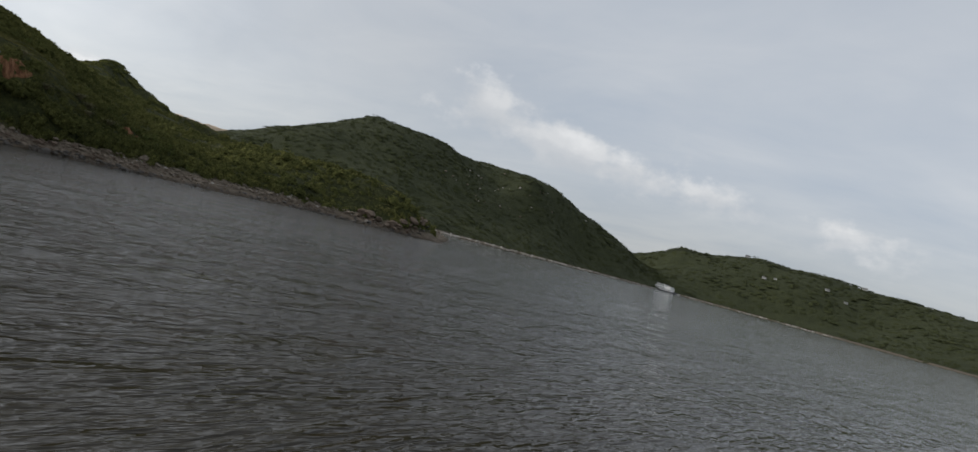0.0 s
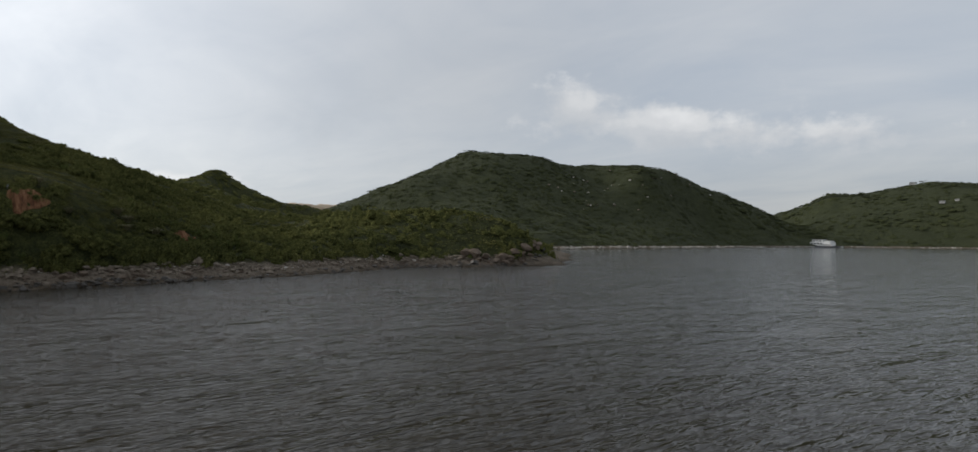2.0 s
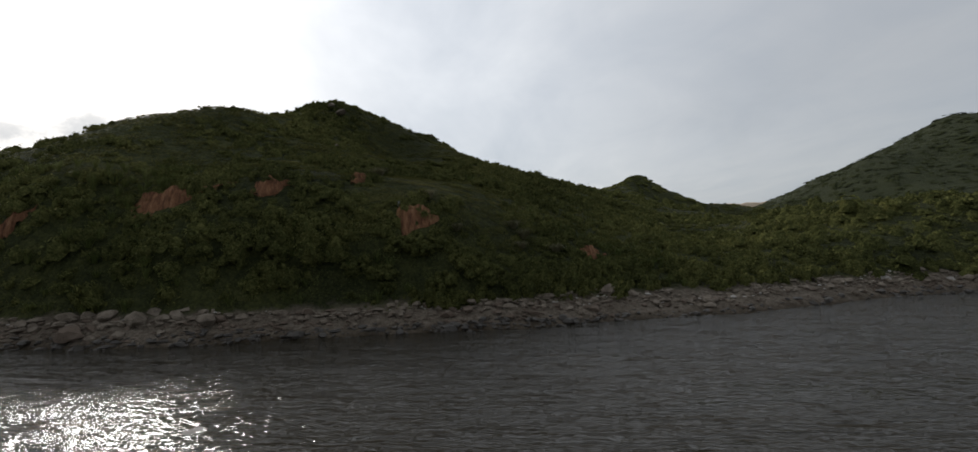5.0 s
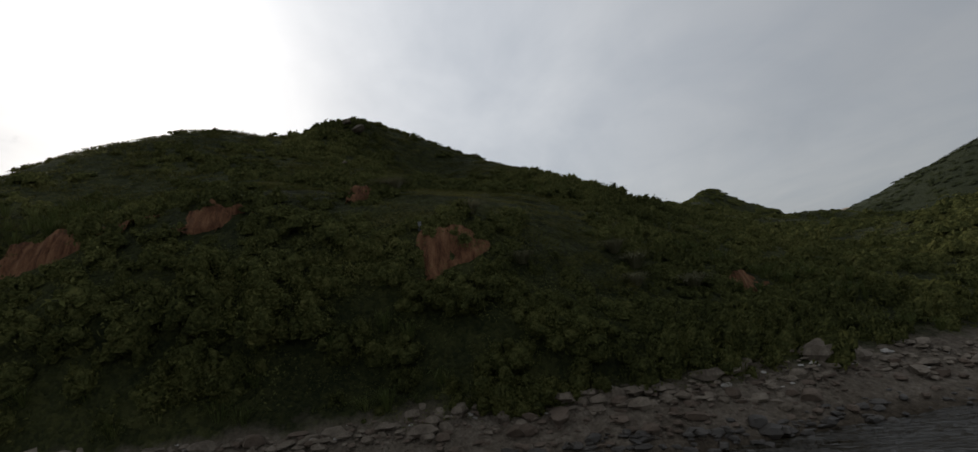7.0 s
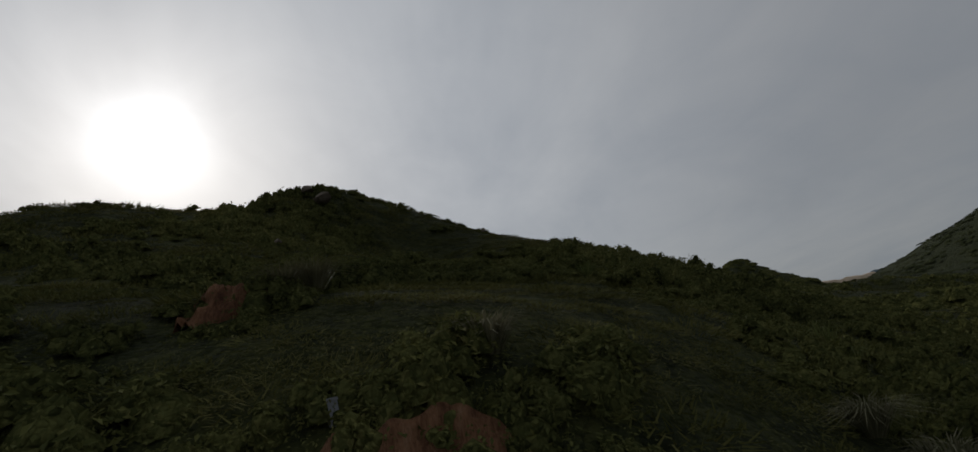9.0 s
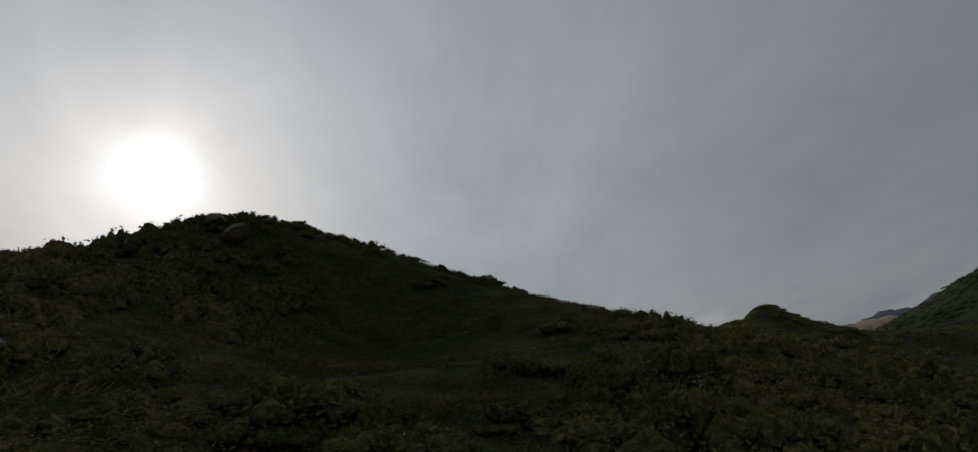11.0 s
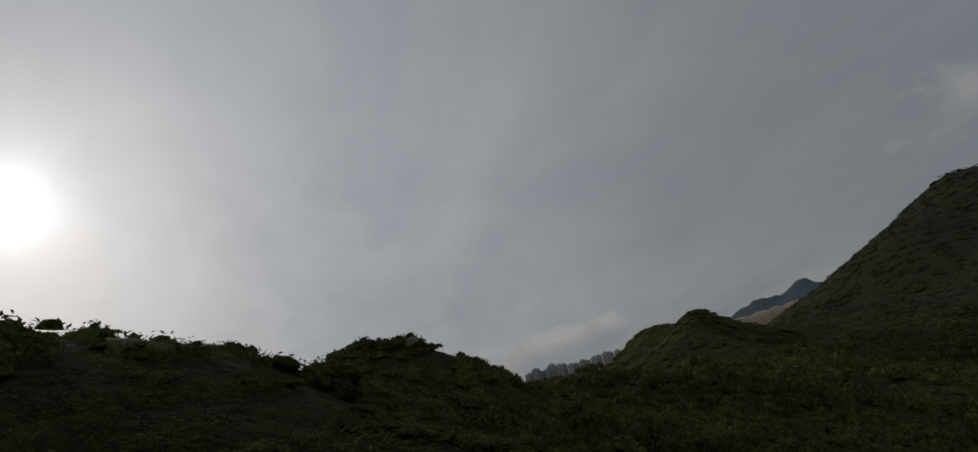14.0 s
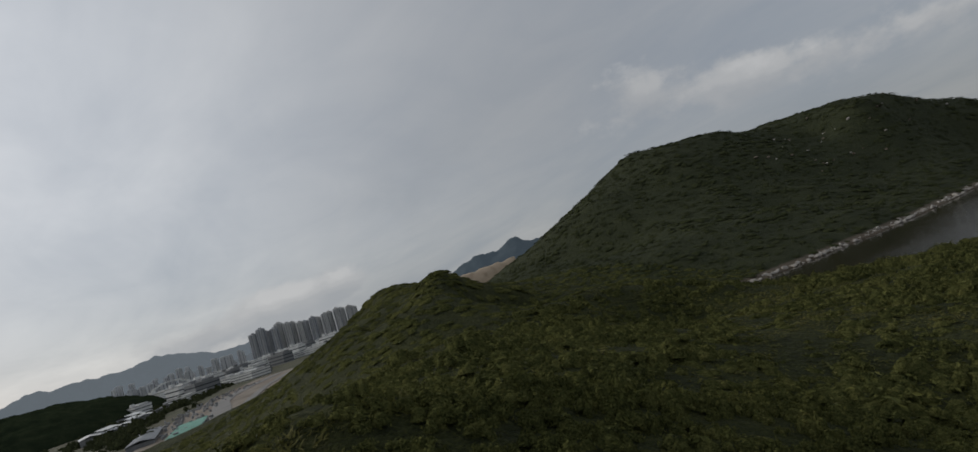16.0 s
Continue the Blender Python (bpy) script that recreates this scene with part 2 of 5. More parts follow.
def make_leaf(name, dark, mid, light, tip, through=0.15):
    t, b = material(name)
    p = place(t)
    island = node(t, "ShaderNodeNewGeometry").outputs["Random Per Island"]
    n1 = noise_tex(t, p, 0.075, 3, 0.6).outputs[0]
    n2 = noise_tex(t, p, 0.55, 2, 0.5).outputs[0]
    k = maths(t, "ADD", maths(t, "MULTIPLY", n1, 0.45), maths(t, "MULTIPLY", n2, 0.4))
    k = maths(t, "ADD", k, maths(t, "MULTIPLY", island, 0.16))
    set_colour(t, b, ramp(t, k, [(0.34, dark), (0.5, mid), (0.62, light), (0.74, tip)]))
    b.inputs["Roughness"].default_value = 0.7
    b.inputs["Specular IOR Level"].default_value = 0.05
    if through:
        back = node(t, "ShaderNodeBsdfTranslucent", {"Color": ramp(t, k, [(0.4, tuple(1.3 * c for c in dark)), (0.7, tuple(1.2 * c for c in light))])})
        both = node(t, "ShaderNodeMixShader", {0: through, 1: b.outputs[0], 2: back.outputs[0]})
        t.links.new(both.outputs[0], t.nodes["Material Output"].inputs[0])


def make_plain(name, colours, scale, rough=0.85, bump=0.3, depth=0.03, metal=0.0, stretch=(1, 1, 1)):
    """A matt surface with two scales of variation."""
    t, b = material(name)
    p = node(t, "ShaderNodeMapping", {"Vector": place(t), "Scale": stretch}).outputs[0]
    n1 = noise_tex(t, p, scale, 5, 0.62).outputs[0]
    n2 = noise_tex(t, p, scale * 9, 4, 0.65).outputs[0]
    k = maths(t, "ADD", maths(t, "MULTIPLY", n1, 0.65), maths(t, "MULTIPLY", n2, 0.35))
    stops = [(0.3 + 0.42 * i / max(1, len(colours) - 1), c) for i, c in enumerate(colours)]
    set_colour(t, b, ramp(t, k, stops))
    b.inputs["Roughness"].default_value = rough
    b.inputs["Metallic"].default_value = metal
    b.inputs["Specular IOR Level"].default_value = 0.5 if rough < 0.8 else 0.2
    bumped(t, b, k, bump, depth)
    return t, b


make_ground()
make_water()
make_leaf("leaf", (0.0473, 0.0530, 0.0185), (0.0962, 0.1019, 0.0309), (0.1559, 0.1523, 0.0478), (0.2296, 0.1986, 0.0772))
make_leaf("turf", (0.0593, 0.0623, 0.0184), (0.0987, 0.0981, 0.0288), (0.1506, 0.1384, 0.0458), (0.2096, 0.1788, 0.0759))
# greyer than the near leaves: haze before the far hills is painted in
make_leaf("far_leaf", (0.0354, 0.0419, 0.0207), (0.0448, 0.0513, 0.0242), (0.0560, 0.0614, 0.0283), (0.0720, 0.0755, 0.0378), 0.12)
make_leaf("grass", (0.0487, 0.0650, 0.0195), (0.0846, 0.1019, 0.0304), (0.1301, 0.1410, 0.0455), (0.1842, 0.1789, 0.0705))
make_leaf("straw", (0.09, 0.09, 0.045), (0.15, 0.14, 0.08), (0.22, 0.2, 0.12), (0.3, 0.27, 0.17))
# packed foliage, darker than the leaves to paint the shade inside the plants
make_shaded_thicket("thicket", [(0.0279, 0.0321, 0.0127), (0.0626, 0.0680, 0.0234), (0.1084, 0.1095, 0.0373), (0.1597, 0.1469, 0.0523)], 0.09)
make_shaded_thicket("sward", [(0.0345, 0.0369, 0.0117), (0.0690, 0.0692, 0.0209), (0.1110, 0.1039, 0.0340), (0.1604, 0.1384, 0.0499)], 0.09)
# greyed with distance haze like the far leaves
make_shaded_thicket("far_thicket", [(0.0277, 0.0330, 0.0163), (0.0389, 0.0448, 0.0212), (0.0496, 0.0549, 0.0254), (0.0649, 0.0690, 0.0336)], 0.5)
# dark upright streaks paint the shade of runnels into the earth's colour
make_plain("red_earth", [(0.03, 0.015, 0.009), (0.125, 0.055, 0.027), (0.26, 0.13, 0.066), (0.36, 0.215, 0.13)], 1.3, 0.95, 1.0, 0.4, stretch=(1, 2.2, 0.25))
make_plain("rock", [(0.0543, 0.0417, 0.0302), (0.1202, 0.0967, 0.0730), (0.2018, 0.1674, 0.1286), (0.2949, 0.2530, 0.1995)], 0.9, 0.85, 0.8, 0.06)
make_plain("dark_rock", [(0.02, 0.017, 0.014), (0.045, 0.038, 0.03), (0.09, 0.075, 0.06)], 0.9, 0.6, 0.8, 0.06)
make_plain("warm_rock", [(0.0595, 0.0425, 0.0306), (0.1190, 0.0892, 0.0663), (0.1955, 0.1530, 0.1190)], 0.7, 0.85, 0.8, 0.08)
make_plain("pale_rock", [(0.2, 0.185, 0.165), (0.36, 0.335, 0.3), (0.5, 0.475, 0.43)], 0.3, 0.85, 0.6, 0.15)
make_plain("concrete", [(0.17, 0.17, 0.165), (0.3, 0.3, 0.29), (0.42, 0.42, 0.4)], 0.15)
make_plain("white_paint", [(0.5, 0.5, 0.49), (0.68, 0.68, 0.66), (0.78, 0.78, 0.76)], 0.08, 0.6, 0.1, 0.02)
# tower walls and glass are lightened to put distance haze into their colour
make_plain("tower_wall", [(0.3, 0.31, 0.335), (0.36, 0.365, 0.385), (0.43, 0.43, 0.445)], 0.03, 0.55, 0.1, 0.02)
make_plain("warm_tower", [(0.4, 0.395, 0.39), (0.48, 0.47, 0.46), (0.56, 0.55, 0.54)], 0.03, 0.6, 0.1, 0.02)
make_plain("pale_tower", [(0.5, 0.51, 0.525), (0.57, 0.575, 0.585), (0.64, 0.64, 0.645)], 0.03, 0.6, 0.1, 0.02)
make_plain("tower_glass", [(0.1, 0.11, 0.125), (0.14, 0.15, 0.165), (0.18, 0.19, 0.2)], 0.05, 0.2, 0.05, 0.01)
make_plain("tower_fin", [(0.6, 0.6, 0.6), (0.7, 0.7, 0.69), (0.78, 0.78, 0.77)], 0.05, 0.6, 0.1, 0.02)
make_plain("window_glass", [(0.03, 0.036, 0.042), (0.05, 0.058, 0.066), (0.075, 0.085, 0.095)], 0.05, 0.15, 0.05, 0.01)
make_plain("fill_land", [(0.1, 0.075, 0.055), (0.17, 0.135, 0.105), (0.26, 0.225, 0.185), (0.16, 0.15, 0.14)], 0.012, 0.95, 0.4, 0.3)
make_plain("waste_ground", [(0.03, 0.038, 0.018), (0.055, 0.06, 0.03), (0.1, 0.09, 0.06), (0.06, 0.065, 0.035)], 0.02, 0.95, 0.8, 1.0)
make_plain("works_grey", [(0.12, 0.125, 0.13), (0.19, 0.195, 0.2), (0.27, 0.27, 0.27)], 0.05, 0.7, 0.1, 0.05)
make_plain("blue_roof", [(0.05, 0.06, 0.075), (0.08, 0.09, 0.105), (0.12, 0.13, 0.14)], 0.1, 0.5, 0.1, 0.05)
make_plain("hill_woods", [(0.0100, 0.0160, 0.0100), (0.0220, 0.0300, 0.0160), (0.0400, 0.0480, 0.0260)], 0.06, 0.95, 1.0, 4.0)[1].inputs["Specular IOR Level"].default_value = 0.0
make_plain("asphalt", [(0.16, 0.155, 0.145), (0.22, 0.21, 0.2), (0.27, 0.26, 0.24)], 0.05, 0.9, 0.2, 0.03)
make_plain("quarry_sand", [(0.34, 0.25, 0.17), (0.46, 0.355, 0.25), (0.56, 0.45, 0.33)], 0.03, 0.95, 0.6, 0.8, stretch=(1, 1, 0.4))
make_plain("green_sheet", [(0.02, 0.16, 0.10), (0.035, 0.23, 0.15), (0.06, 0.3, 0.2)], 0.06, 0.5, 0.4, 0.2)
make_plain("boat_hull", [(0.03, 0.035, 0.045), (0.06, 0.065, 0.075)], 0.3, 0.5, 0.1, 0.02)


def make_hazed_land(name, colour, glow):
    """Far land, the haze of kilometres of humid air painted in as bluish colour and glow."""
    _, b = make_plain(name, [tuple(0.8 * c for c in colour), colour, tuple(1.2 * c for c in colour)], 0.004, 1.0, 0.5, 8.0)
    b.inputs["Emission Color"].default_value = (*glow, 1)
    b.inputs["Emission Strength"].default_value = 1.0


# the emission stands in for haze; the mountains give off no light
make_hazed_land("far_mountain", (0.05, 0.07, 0.08), (0.108, 0.122, 0.136))
make_hazed_land("mid_mountain", (0.04, 0.055, 0.06), (0.028, 0.036, 0.046))

# ---- shape of the land ----
SEA = 0.7  # the water's level
SHORE = [(-108, -220), (-102, -120), (-95, -60), (-89.5, -20), (-88, -4), (-86.3, 5), (-84.6, 12), (-84.8, 21.5), (-85, 32), (-84, 43.5), (-85.5, 53), (-86.5, 63), (-89.3, 74), (-93, 86), (-94, 96), (-91.5, 104), (-86.5, 111), (-84.5, 120), (-87.5, 135), (-98, 157), (-116, 186), (-136, 220), (-165, 257), (-192, 273), (-216, 258), (-244, 249), (-266, 252), (-280, 264)]
FAR_COAST = [(-280, 264), (-274, 282), (-265, 315), (-256, 352), (-246, 402), (-239, 450), (-231, 545), (-218, 680), (-198, 780), (-160, 850), (-80, 915), (0, 930), (80, 910), (170, 860), (300, 780), (500, 640), (800, 500)]
FORMS = {
    "main ridge": [(-102, -64.8, 6.0), (-112, -37, 12.8), (-124, -19, 22.7), (-135.5, -5, 19.3), (-137.5, 8, 26.4), (-137.3, 17, 30.3), (-137.2, 22.5, 31.9), (-141, 27.5, 32.2), (-147, 31, 31.4), (-155, 34.5, 31.6), (-162.5, 36.5, 30.9), (-169, 39.8, 34.4), (-169.5, 43.8, 31.3), (-175.5, 46, 23.8), (-184, 54, 30.1), (-193, 66, 26.8), (-208.2, 80.6, 26.2), (-228.6, 96, 24.5)],
    "eastern shoulder": [(-121, -10, 21.8), (-121, -3, 25.8), (-123.5, 3, 27.5), (-126, 9, 29.0), (-129.5, 14, 27.9)],
    "saddle to the cone": [(-228.6, 96, 28.5), (-258.2, 118.3, 22.6), (-290.8, 142.4, 33.2), (-323.3, 160.6, 45.3)],
    "behind the cone": [(-323.3, 160.6, 45.5), (-349.6, 172.9, 39.9), (-427.1, 187.9, 47.2)],
    "western spur": [(-427.1, 187.9, 41.5), (-406.4, 162.4, 33.4), (-370.2, 117.3, 25.0), (-345.6, 96, 17.4), (-324.2, 79.5, 9.7), (-301.8, 64.1, 3.8)],
    "north flank": [(-158, 45.5, 21.6), (-165, 46, 29.8), (-169, 49.5, 28.4), (-178, 53, 25.6)],
    "spur foot": [(-432, 122, 16.1), (-400, 92, 6.5)],
    "inlet": [(-273, 268, -1.0), (-262, 278, -1.8), (-251, 292, -2.2), (-238, 318, -3.0), (-215, 380, -4.0)],
    "cone apron": [(-323.3, 160.6, 45.5), (-294.4, 164.3, 15.7), (-266.6, 173.1, 24.2), (-242.8, 181.7, 17.6)],
    "cone, northern flank": [(-318.6, 169.7, 37.9), (-314.2, 179.8, 31.5), (-310.6, 188.0, 28.5), (-305.8, 199.0, 7.4)],
    "cone, southern flank": [(-326.4, 151.9, 40.1), (-331, 141.3, 25.2), (-335.4, 131.2, 32.1)],
    "gully": [(-116.1, 79, 6.3), (-142.4, 91.3, 8.2), (-193, 113, 17.2), (-238.8, 143.8, 16.9)],
    "headland spur": [(-166.9, 70.7, 19.3), (-155, 96, 12.2), (-140, 112, 13.0), (-125, 117, 13.0), (-111, 118.5, 12.5), (-101, 120, 11.1), (-94, 122, 9.9), (-89.5, 126, 6.6)],
    "inner plateau": [(-191.2, 82, 23.6), (-185.1, 116.2, 15.3), (-206.7, 139.6, 14.4), (-234.5, 168.9, 9.4)],
    "sea bluff": [(-94.0, -12.5, 6.5), (-93.6, 2, 15.0), (-93.5, 12.5, 12.9), (-93.0, 22.5, 11.3), (-93.2, 33.4, 11.4), (-95.0, 44.4, 8.1), (-99.5, 58, 5.4), (-101.5, 72, 5.1), (-103, 90, 6.0)],
    "inner headland": [(-150, 205, 7.0), (-175, 235, 6.0), (-195, 250, 4.5), (-218, 238, 4.5), (-245, 228, 5.2)],
    "brow": [(-97, -10, 11.0), (-98.3, 10, 12.7), (-98.6, 29, 13.8), (-103, 44, 13.3)],
    "upper slope": [(-113.3, 9, 22.4), (-110.9, 33.1, 16.8), (-124, 36.8, 19.7), (-126.4, 52.7, 18.0), (-136.1, 39.5, 24.2), (-137.4, 30.4, 22.2), (-149.2, 43.1, 25.3)],
    "western flat": [(-521.4, 46.4, 4.0), (-525.1, 186.3, 7.8), (-607.6, 284.2, 4.8), (-708.9, 331.6, -13.6)],
    "southern flat": [(-428.5, -61.2, 3.2), (-298.3, -67.8, 3.2), (-196.8, -125.2, 2.1), (-153.1, -264.1, 2.0)],
    "southern foot": [(-250.7, 23.4, 5.6), (-231.5, 54, 19.9), (-209.7, -15.5, 8.0), (-185.5, 15.2, -2.6)],
    "far ridge": [(-400, 300, 26.2), (-440, 365, 25.6), (-472, 450, 76.1), (-495, 520, 98.3), (-505, 568, 127.5), (-480, 605, 124.8), (-450, 635, 120.3), (-427, 662, 112.9), (-372, 685, 76.7), (-327, 712, 105.0), (-312, 785, 101.1), (-295, 868, 79.8), (-266, 960, 67.0), (-242, 1038, 17.3), (-225, 1090, 49.7)],
    "far ridge, western arm": [(-495, 520, 108.0), (-560, 525, 94.5), (-640, 570, 38.7), (-760, 650, 59.5)],
    "saddle": [(-400, 300, 27.0), (-372, 250, 26.0), (-348, 205, 25.2), (-323, 160.5, 45.5)],
    "hill across the bay": [(-225, 1090, 36.0), (-185, 1110, 90.9), (-130, 1140, 89.1), (-60, 1170, 108.9), (20, 1190, 102.5), (110, 1170, 100.1), (250, 1110, 75.6), (500, 980, 49.9)],
    "its foot": [(-170, 960, 25.8), (-90, 1000, 43.5), (10, 1030, 65.6), (120, 1000, 21.1), (300, 880, 27.2)],
    "far shoulder": [(-330, 360, 22.7), (-350, 440, 33.8), (-350, 540, 47.7), (-320, 620, 49.2), (-290, 700, 48.5), (-270, 790, 28.0)],
    "inland": [(-1200, -400, 3.6), (-1200, 300, -1.2), (-1100, 700, 29.1)],
    "northern hills": [(-900, 1200, 86.7), (-500, 1400, 17.9), (0, 1600, 25.5), (600, 1500, 38.0)],
    "sea floor": [(150, -250, -6.0), (150, 200, -6.0), (0, 480, -6.0), (-130, 650, -5.0), (0, 800, -4.0), (300, 500, -6.0), (700, 200, -6.0)],
}

LEVEL = 8.0  # roundness of ridges and gullies, metres


def beside(line, d, z):
    """The line moved d metres to its left, at height z."""
    line = np.array(line, float)
    way = np.gradient(line, axis=0)
    way /= np.linalg.norm(way, axis=1)[:, None]
    return [(*p, z) for p in line + np.stack([-way[:, 1], way[:, 0]], 1) * d]


def spaced(line, step):
    line, out = np.array(line, float), []
    for a, b in zip(line[:-1], line[1:]):
        n = max(1, int(np.hypot(*(b - a)[:2]) / step))
        out += [a + (b - a) * k / n for k in range(n)]
    return out + [line[-1]]


def land_frame():
    lines = [(v, 40 if len(v) and max(abs(p[1]) for p in v) > 280 else 16) for v in FORMS.values()]
    lines += [(beside(SHORE, 0.4, SEA + 0.2), 12), (beside(SHORE, 4.4, SEA + 2.0), 12), (beside(SHORE, -7, SEA - 0.9)[:-3], 16), (beside(SHORE, -25, -2.5)[:-5], 40)]
    lines += [(beside(SHORE, -70, -5)[:-9], 40), (beside(SHORE, -140, -6)[:-9], 40)]
    lines += [(beside(FAR_COAST, 0, SEA - 0.2), 40), (beside(FAR_COAST, 8, SEA + 2.5), 40), (beside(FAR_COAST, -40, -3)[2:], 40)]
    kept = []
    for line, step in lines:
        for p in spaced(line, step):
            if all(math.hypot(p[0] - q[0], p[1] - q[1]) > 4 for q in kept):
                kept.append(p)
    c = np.array(kept)
    n = len(c)
    a = np.zeros((n + 1, n + 1))
    a[:n, :n] = 0.5 * np.eye(n) - np.sqrt(((c[:, None, :2] - c[None, :, :2]) ** 2).sum(-1) + LEVEL**2)
    a[n, :n] = a[:n, n] = 1
    return c, np.linalg.solve(a, np.r_[c[:, 2], 0])


FRAME, WEIGHT = land_frame()
LATTICE = np.random.RandomState(7).rand(256, 256)


def value_noise(x, y):
    xi, yi = np.floor(x).astype(int), np.floor(y).astype(int)
    u, v = x - xi, y - yi
    u, v = u * u * (3 - 2 * u), v * v * (3 - 2 * v)
    a, b, c, d = (LATTICE[(xi + i) & 255, (yi + j) & 255] for i, j in ((0, 0), (1, 0), (0, 1), (1, 1)))
    return (a + (b - a) * u) * (1 - v) + (c + (d - c) * u) * v - 0.5


def rough_noise(x, y, size, octaves):
    out, amp = 0.0, 1.0
    for k in range(octaves):
        out = out + amp * value_noise(x / size + 37.7 * k, y / size - 11.3 * k)
        size, amp = size * 0.48, amp * 0.5
    return out


# bare patches of red earth: x, y, width across the slope, depth into it
SCARS = [(-92.6, 34.5, 3.5, 2.1), (-95.0, 12.6, 6.2, 2.0), (-95.1, 21.0, 2.8, 1.6), (-98.9, 29.3, 2.0, 1.5), (-98.9, 53.7, 3.0, 1.5), (-94.2, -0.2, 2.4, 0.8)]


def inland_of_shore(x, y):
    """Metres inland of the waterline, negative out to sea."""
    line = np.array(SHORE[2:20], float)
    best, out = np.full(len(x), 1e9), np.zeros(len(x))
    for a, b in zip(line[:-1], line[1:]):
        d = b - a
        k = np.clip(((x - a[0]) * d[0] + (y - a[1]) * d[1]) / (d @ d), 0, 1)
        px, py = x - a[0] - k * d[0], y - a[1] - k * d[1]
        gap = np.hypot(px, py)
        nearer = gap < best
        best = np.where(nearer, gap, best)
        out = np.where(nearer, gap * np.sign(px * -d[1] + py * d[0]), out)
    return out


def height(x, y, relief=True):
    x, y = np.asarray(x, float).ravel(), np.asarray(y, float).ravel()
    z = np.empty(x.size)
    for s in range(0, x.size, 8000):
        e = slice(s, s + 8000)
        d = np.sqrt((x[e, None] - FRAME[None, :, 0]) ** 2 + (y[e, None] - FRAME[None, :, 1]) ** 2 + LEVEL**2)
        z[e] = WEIGHT[-1] - d @ WEIGHT[:-1]
    # beyond the hills: a low plain to the west and north, sea to the east
    out = np.hypot(np.maximum(0, np.maximum(-640 - x, x - 520)), np.maximum(0, np.maximum(-150 - y, y - 1230)))
    k = np.clip(out / 260, 0, 1)
    k = k * k * (3 - 2 * k)
    z = z * (1 - k) + np.where(x < -180, 3.5, -7.0) * k
    if relief:
        hill = np.clip((z - SEA - 1.2) / 8, 0, 1)
        far = np.clip((np.abs(y - 60) - 150) / 150, 0, 1)
        z = z + hill * (1 - k) * (rough_noise(x, y, 26, 5) * (1.5 + 1.5 * far) + rough_noise(x + 500, y, 80, 3) * 9.0 * far)
        z = z + np.clip((z - SEA + 0.6) / 1.2, 0, 1) * (1 - hill) * rough_noise(x, y, 3.4, 3) * 0.5
    # the beach, worn flat below the sea bluff
    near = np.flatnonzero((x > -112) & (x < -70) & (y > -55) & (y < 150))
    if len(near):
        d = inland_of_shore(x[near], y[near])
        wobble = 0.5 * value_noise(x[near] / 6, y[near] / 6)
        beach = SEA + 0.15 + 0.46 * d + np.maximum(0, d - 4.3 - wobble) * 3.0 + 0.25 * rough_noise(x[near], y[near], 2.6, 3)
        z[near] = np.where((d > -3) & (y[near] < 105), np.minimum(z[near], beach), z[near])
    # slopes slumped steeper where the earth lies bare
    for sx, sy, w, h in SCARS:
        u = (x - sx) / 1.3
        z = z - 0.95 * np.exp(-(((y - sy) / (0.6 * w)) ** 2) - u * u) * u
    return z


def growing(lo, hi, step, ends, rate):
    """Evenly spaced from lo to hi, then wider and wider out to the two ends."""
    mid = list(np.arange(lo, hi + step, step))
    for sign, end, side in ((-1, ends[0], 0), (1, ends[1], -1)):
        at, s, more = mid[side], step, []
        while sign * (end - at) > 0:
            s = min(s * rate, 400)
            at += sign * s
            more.append(at)
        mid = more[::-1] + mid if side == 0 else mid + more
    return np.array(mid)


def sheet(name, xs, ys, zs, material):
    nx, ny = len(xs), len(ys)
    gx, gy = np.meshgrid(xs, ys)
    me = bpy.data.meshes.new(name)
    i = (np.arange(ny - 1)[:, None] * nx + np.arange(nx - 1)[None]).ravel()
    fill(me, np.stack([gx.ravel(), gy.ravel(), zs.ravel()], 1), np.stack([i, i + 1, i + 1 + nx, i + nx], 1), True)
    me.materials.append(material)
    return new(name, me)


def fill(me, verts, faces, smooth=False, slots=None):
    """Fast mesh from arrays; faces all with the same number of corners."""
    n, k = faces.shape
    me.vertices.add(len(verts))
    me.vertices.foreach_set("co", np.asarray(verts, np.float32).ravel())
    me.loops.add(n * k)
    me.loops.foreach_set("vertex_index", np.asarray(faces, np.int32).ravel())
    me.polygons.add(n)
    me.polygons.foreach_set("loop_start", np.arange(0, n * k, k, dtype=np.int32))
    me.polygons.foreach_set("use_smooth", np.full(n, smooth) if np.isscalar(smooth) else np.asarray(smooth, bool))
    if slots is not None:
        me.polygons.foreach_set("material_index", np.asarray(slots, np.int32))
    me.update(calc_edges=True)


gx = growing(-190, -72, 1.7, (-4700, 4200), 1.035)
gy = growing(-40, 165, 1.8, (-3600, 4600), 1.033)
mx, my = np.meshgrid(gx, gy)
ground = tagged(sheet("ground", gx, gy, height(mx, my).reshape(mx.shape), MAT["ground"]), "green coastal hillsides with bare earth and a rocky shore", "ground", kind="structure")

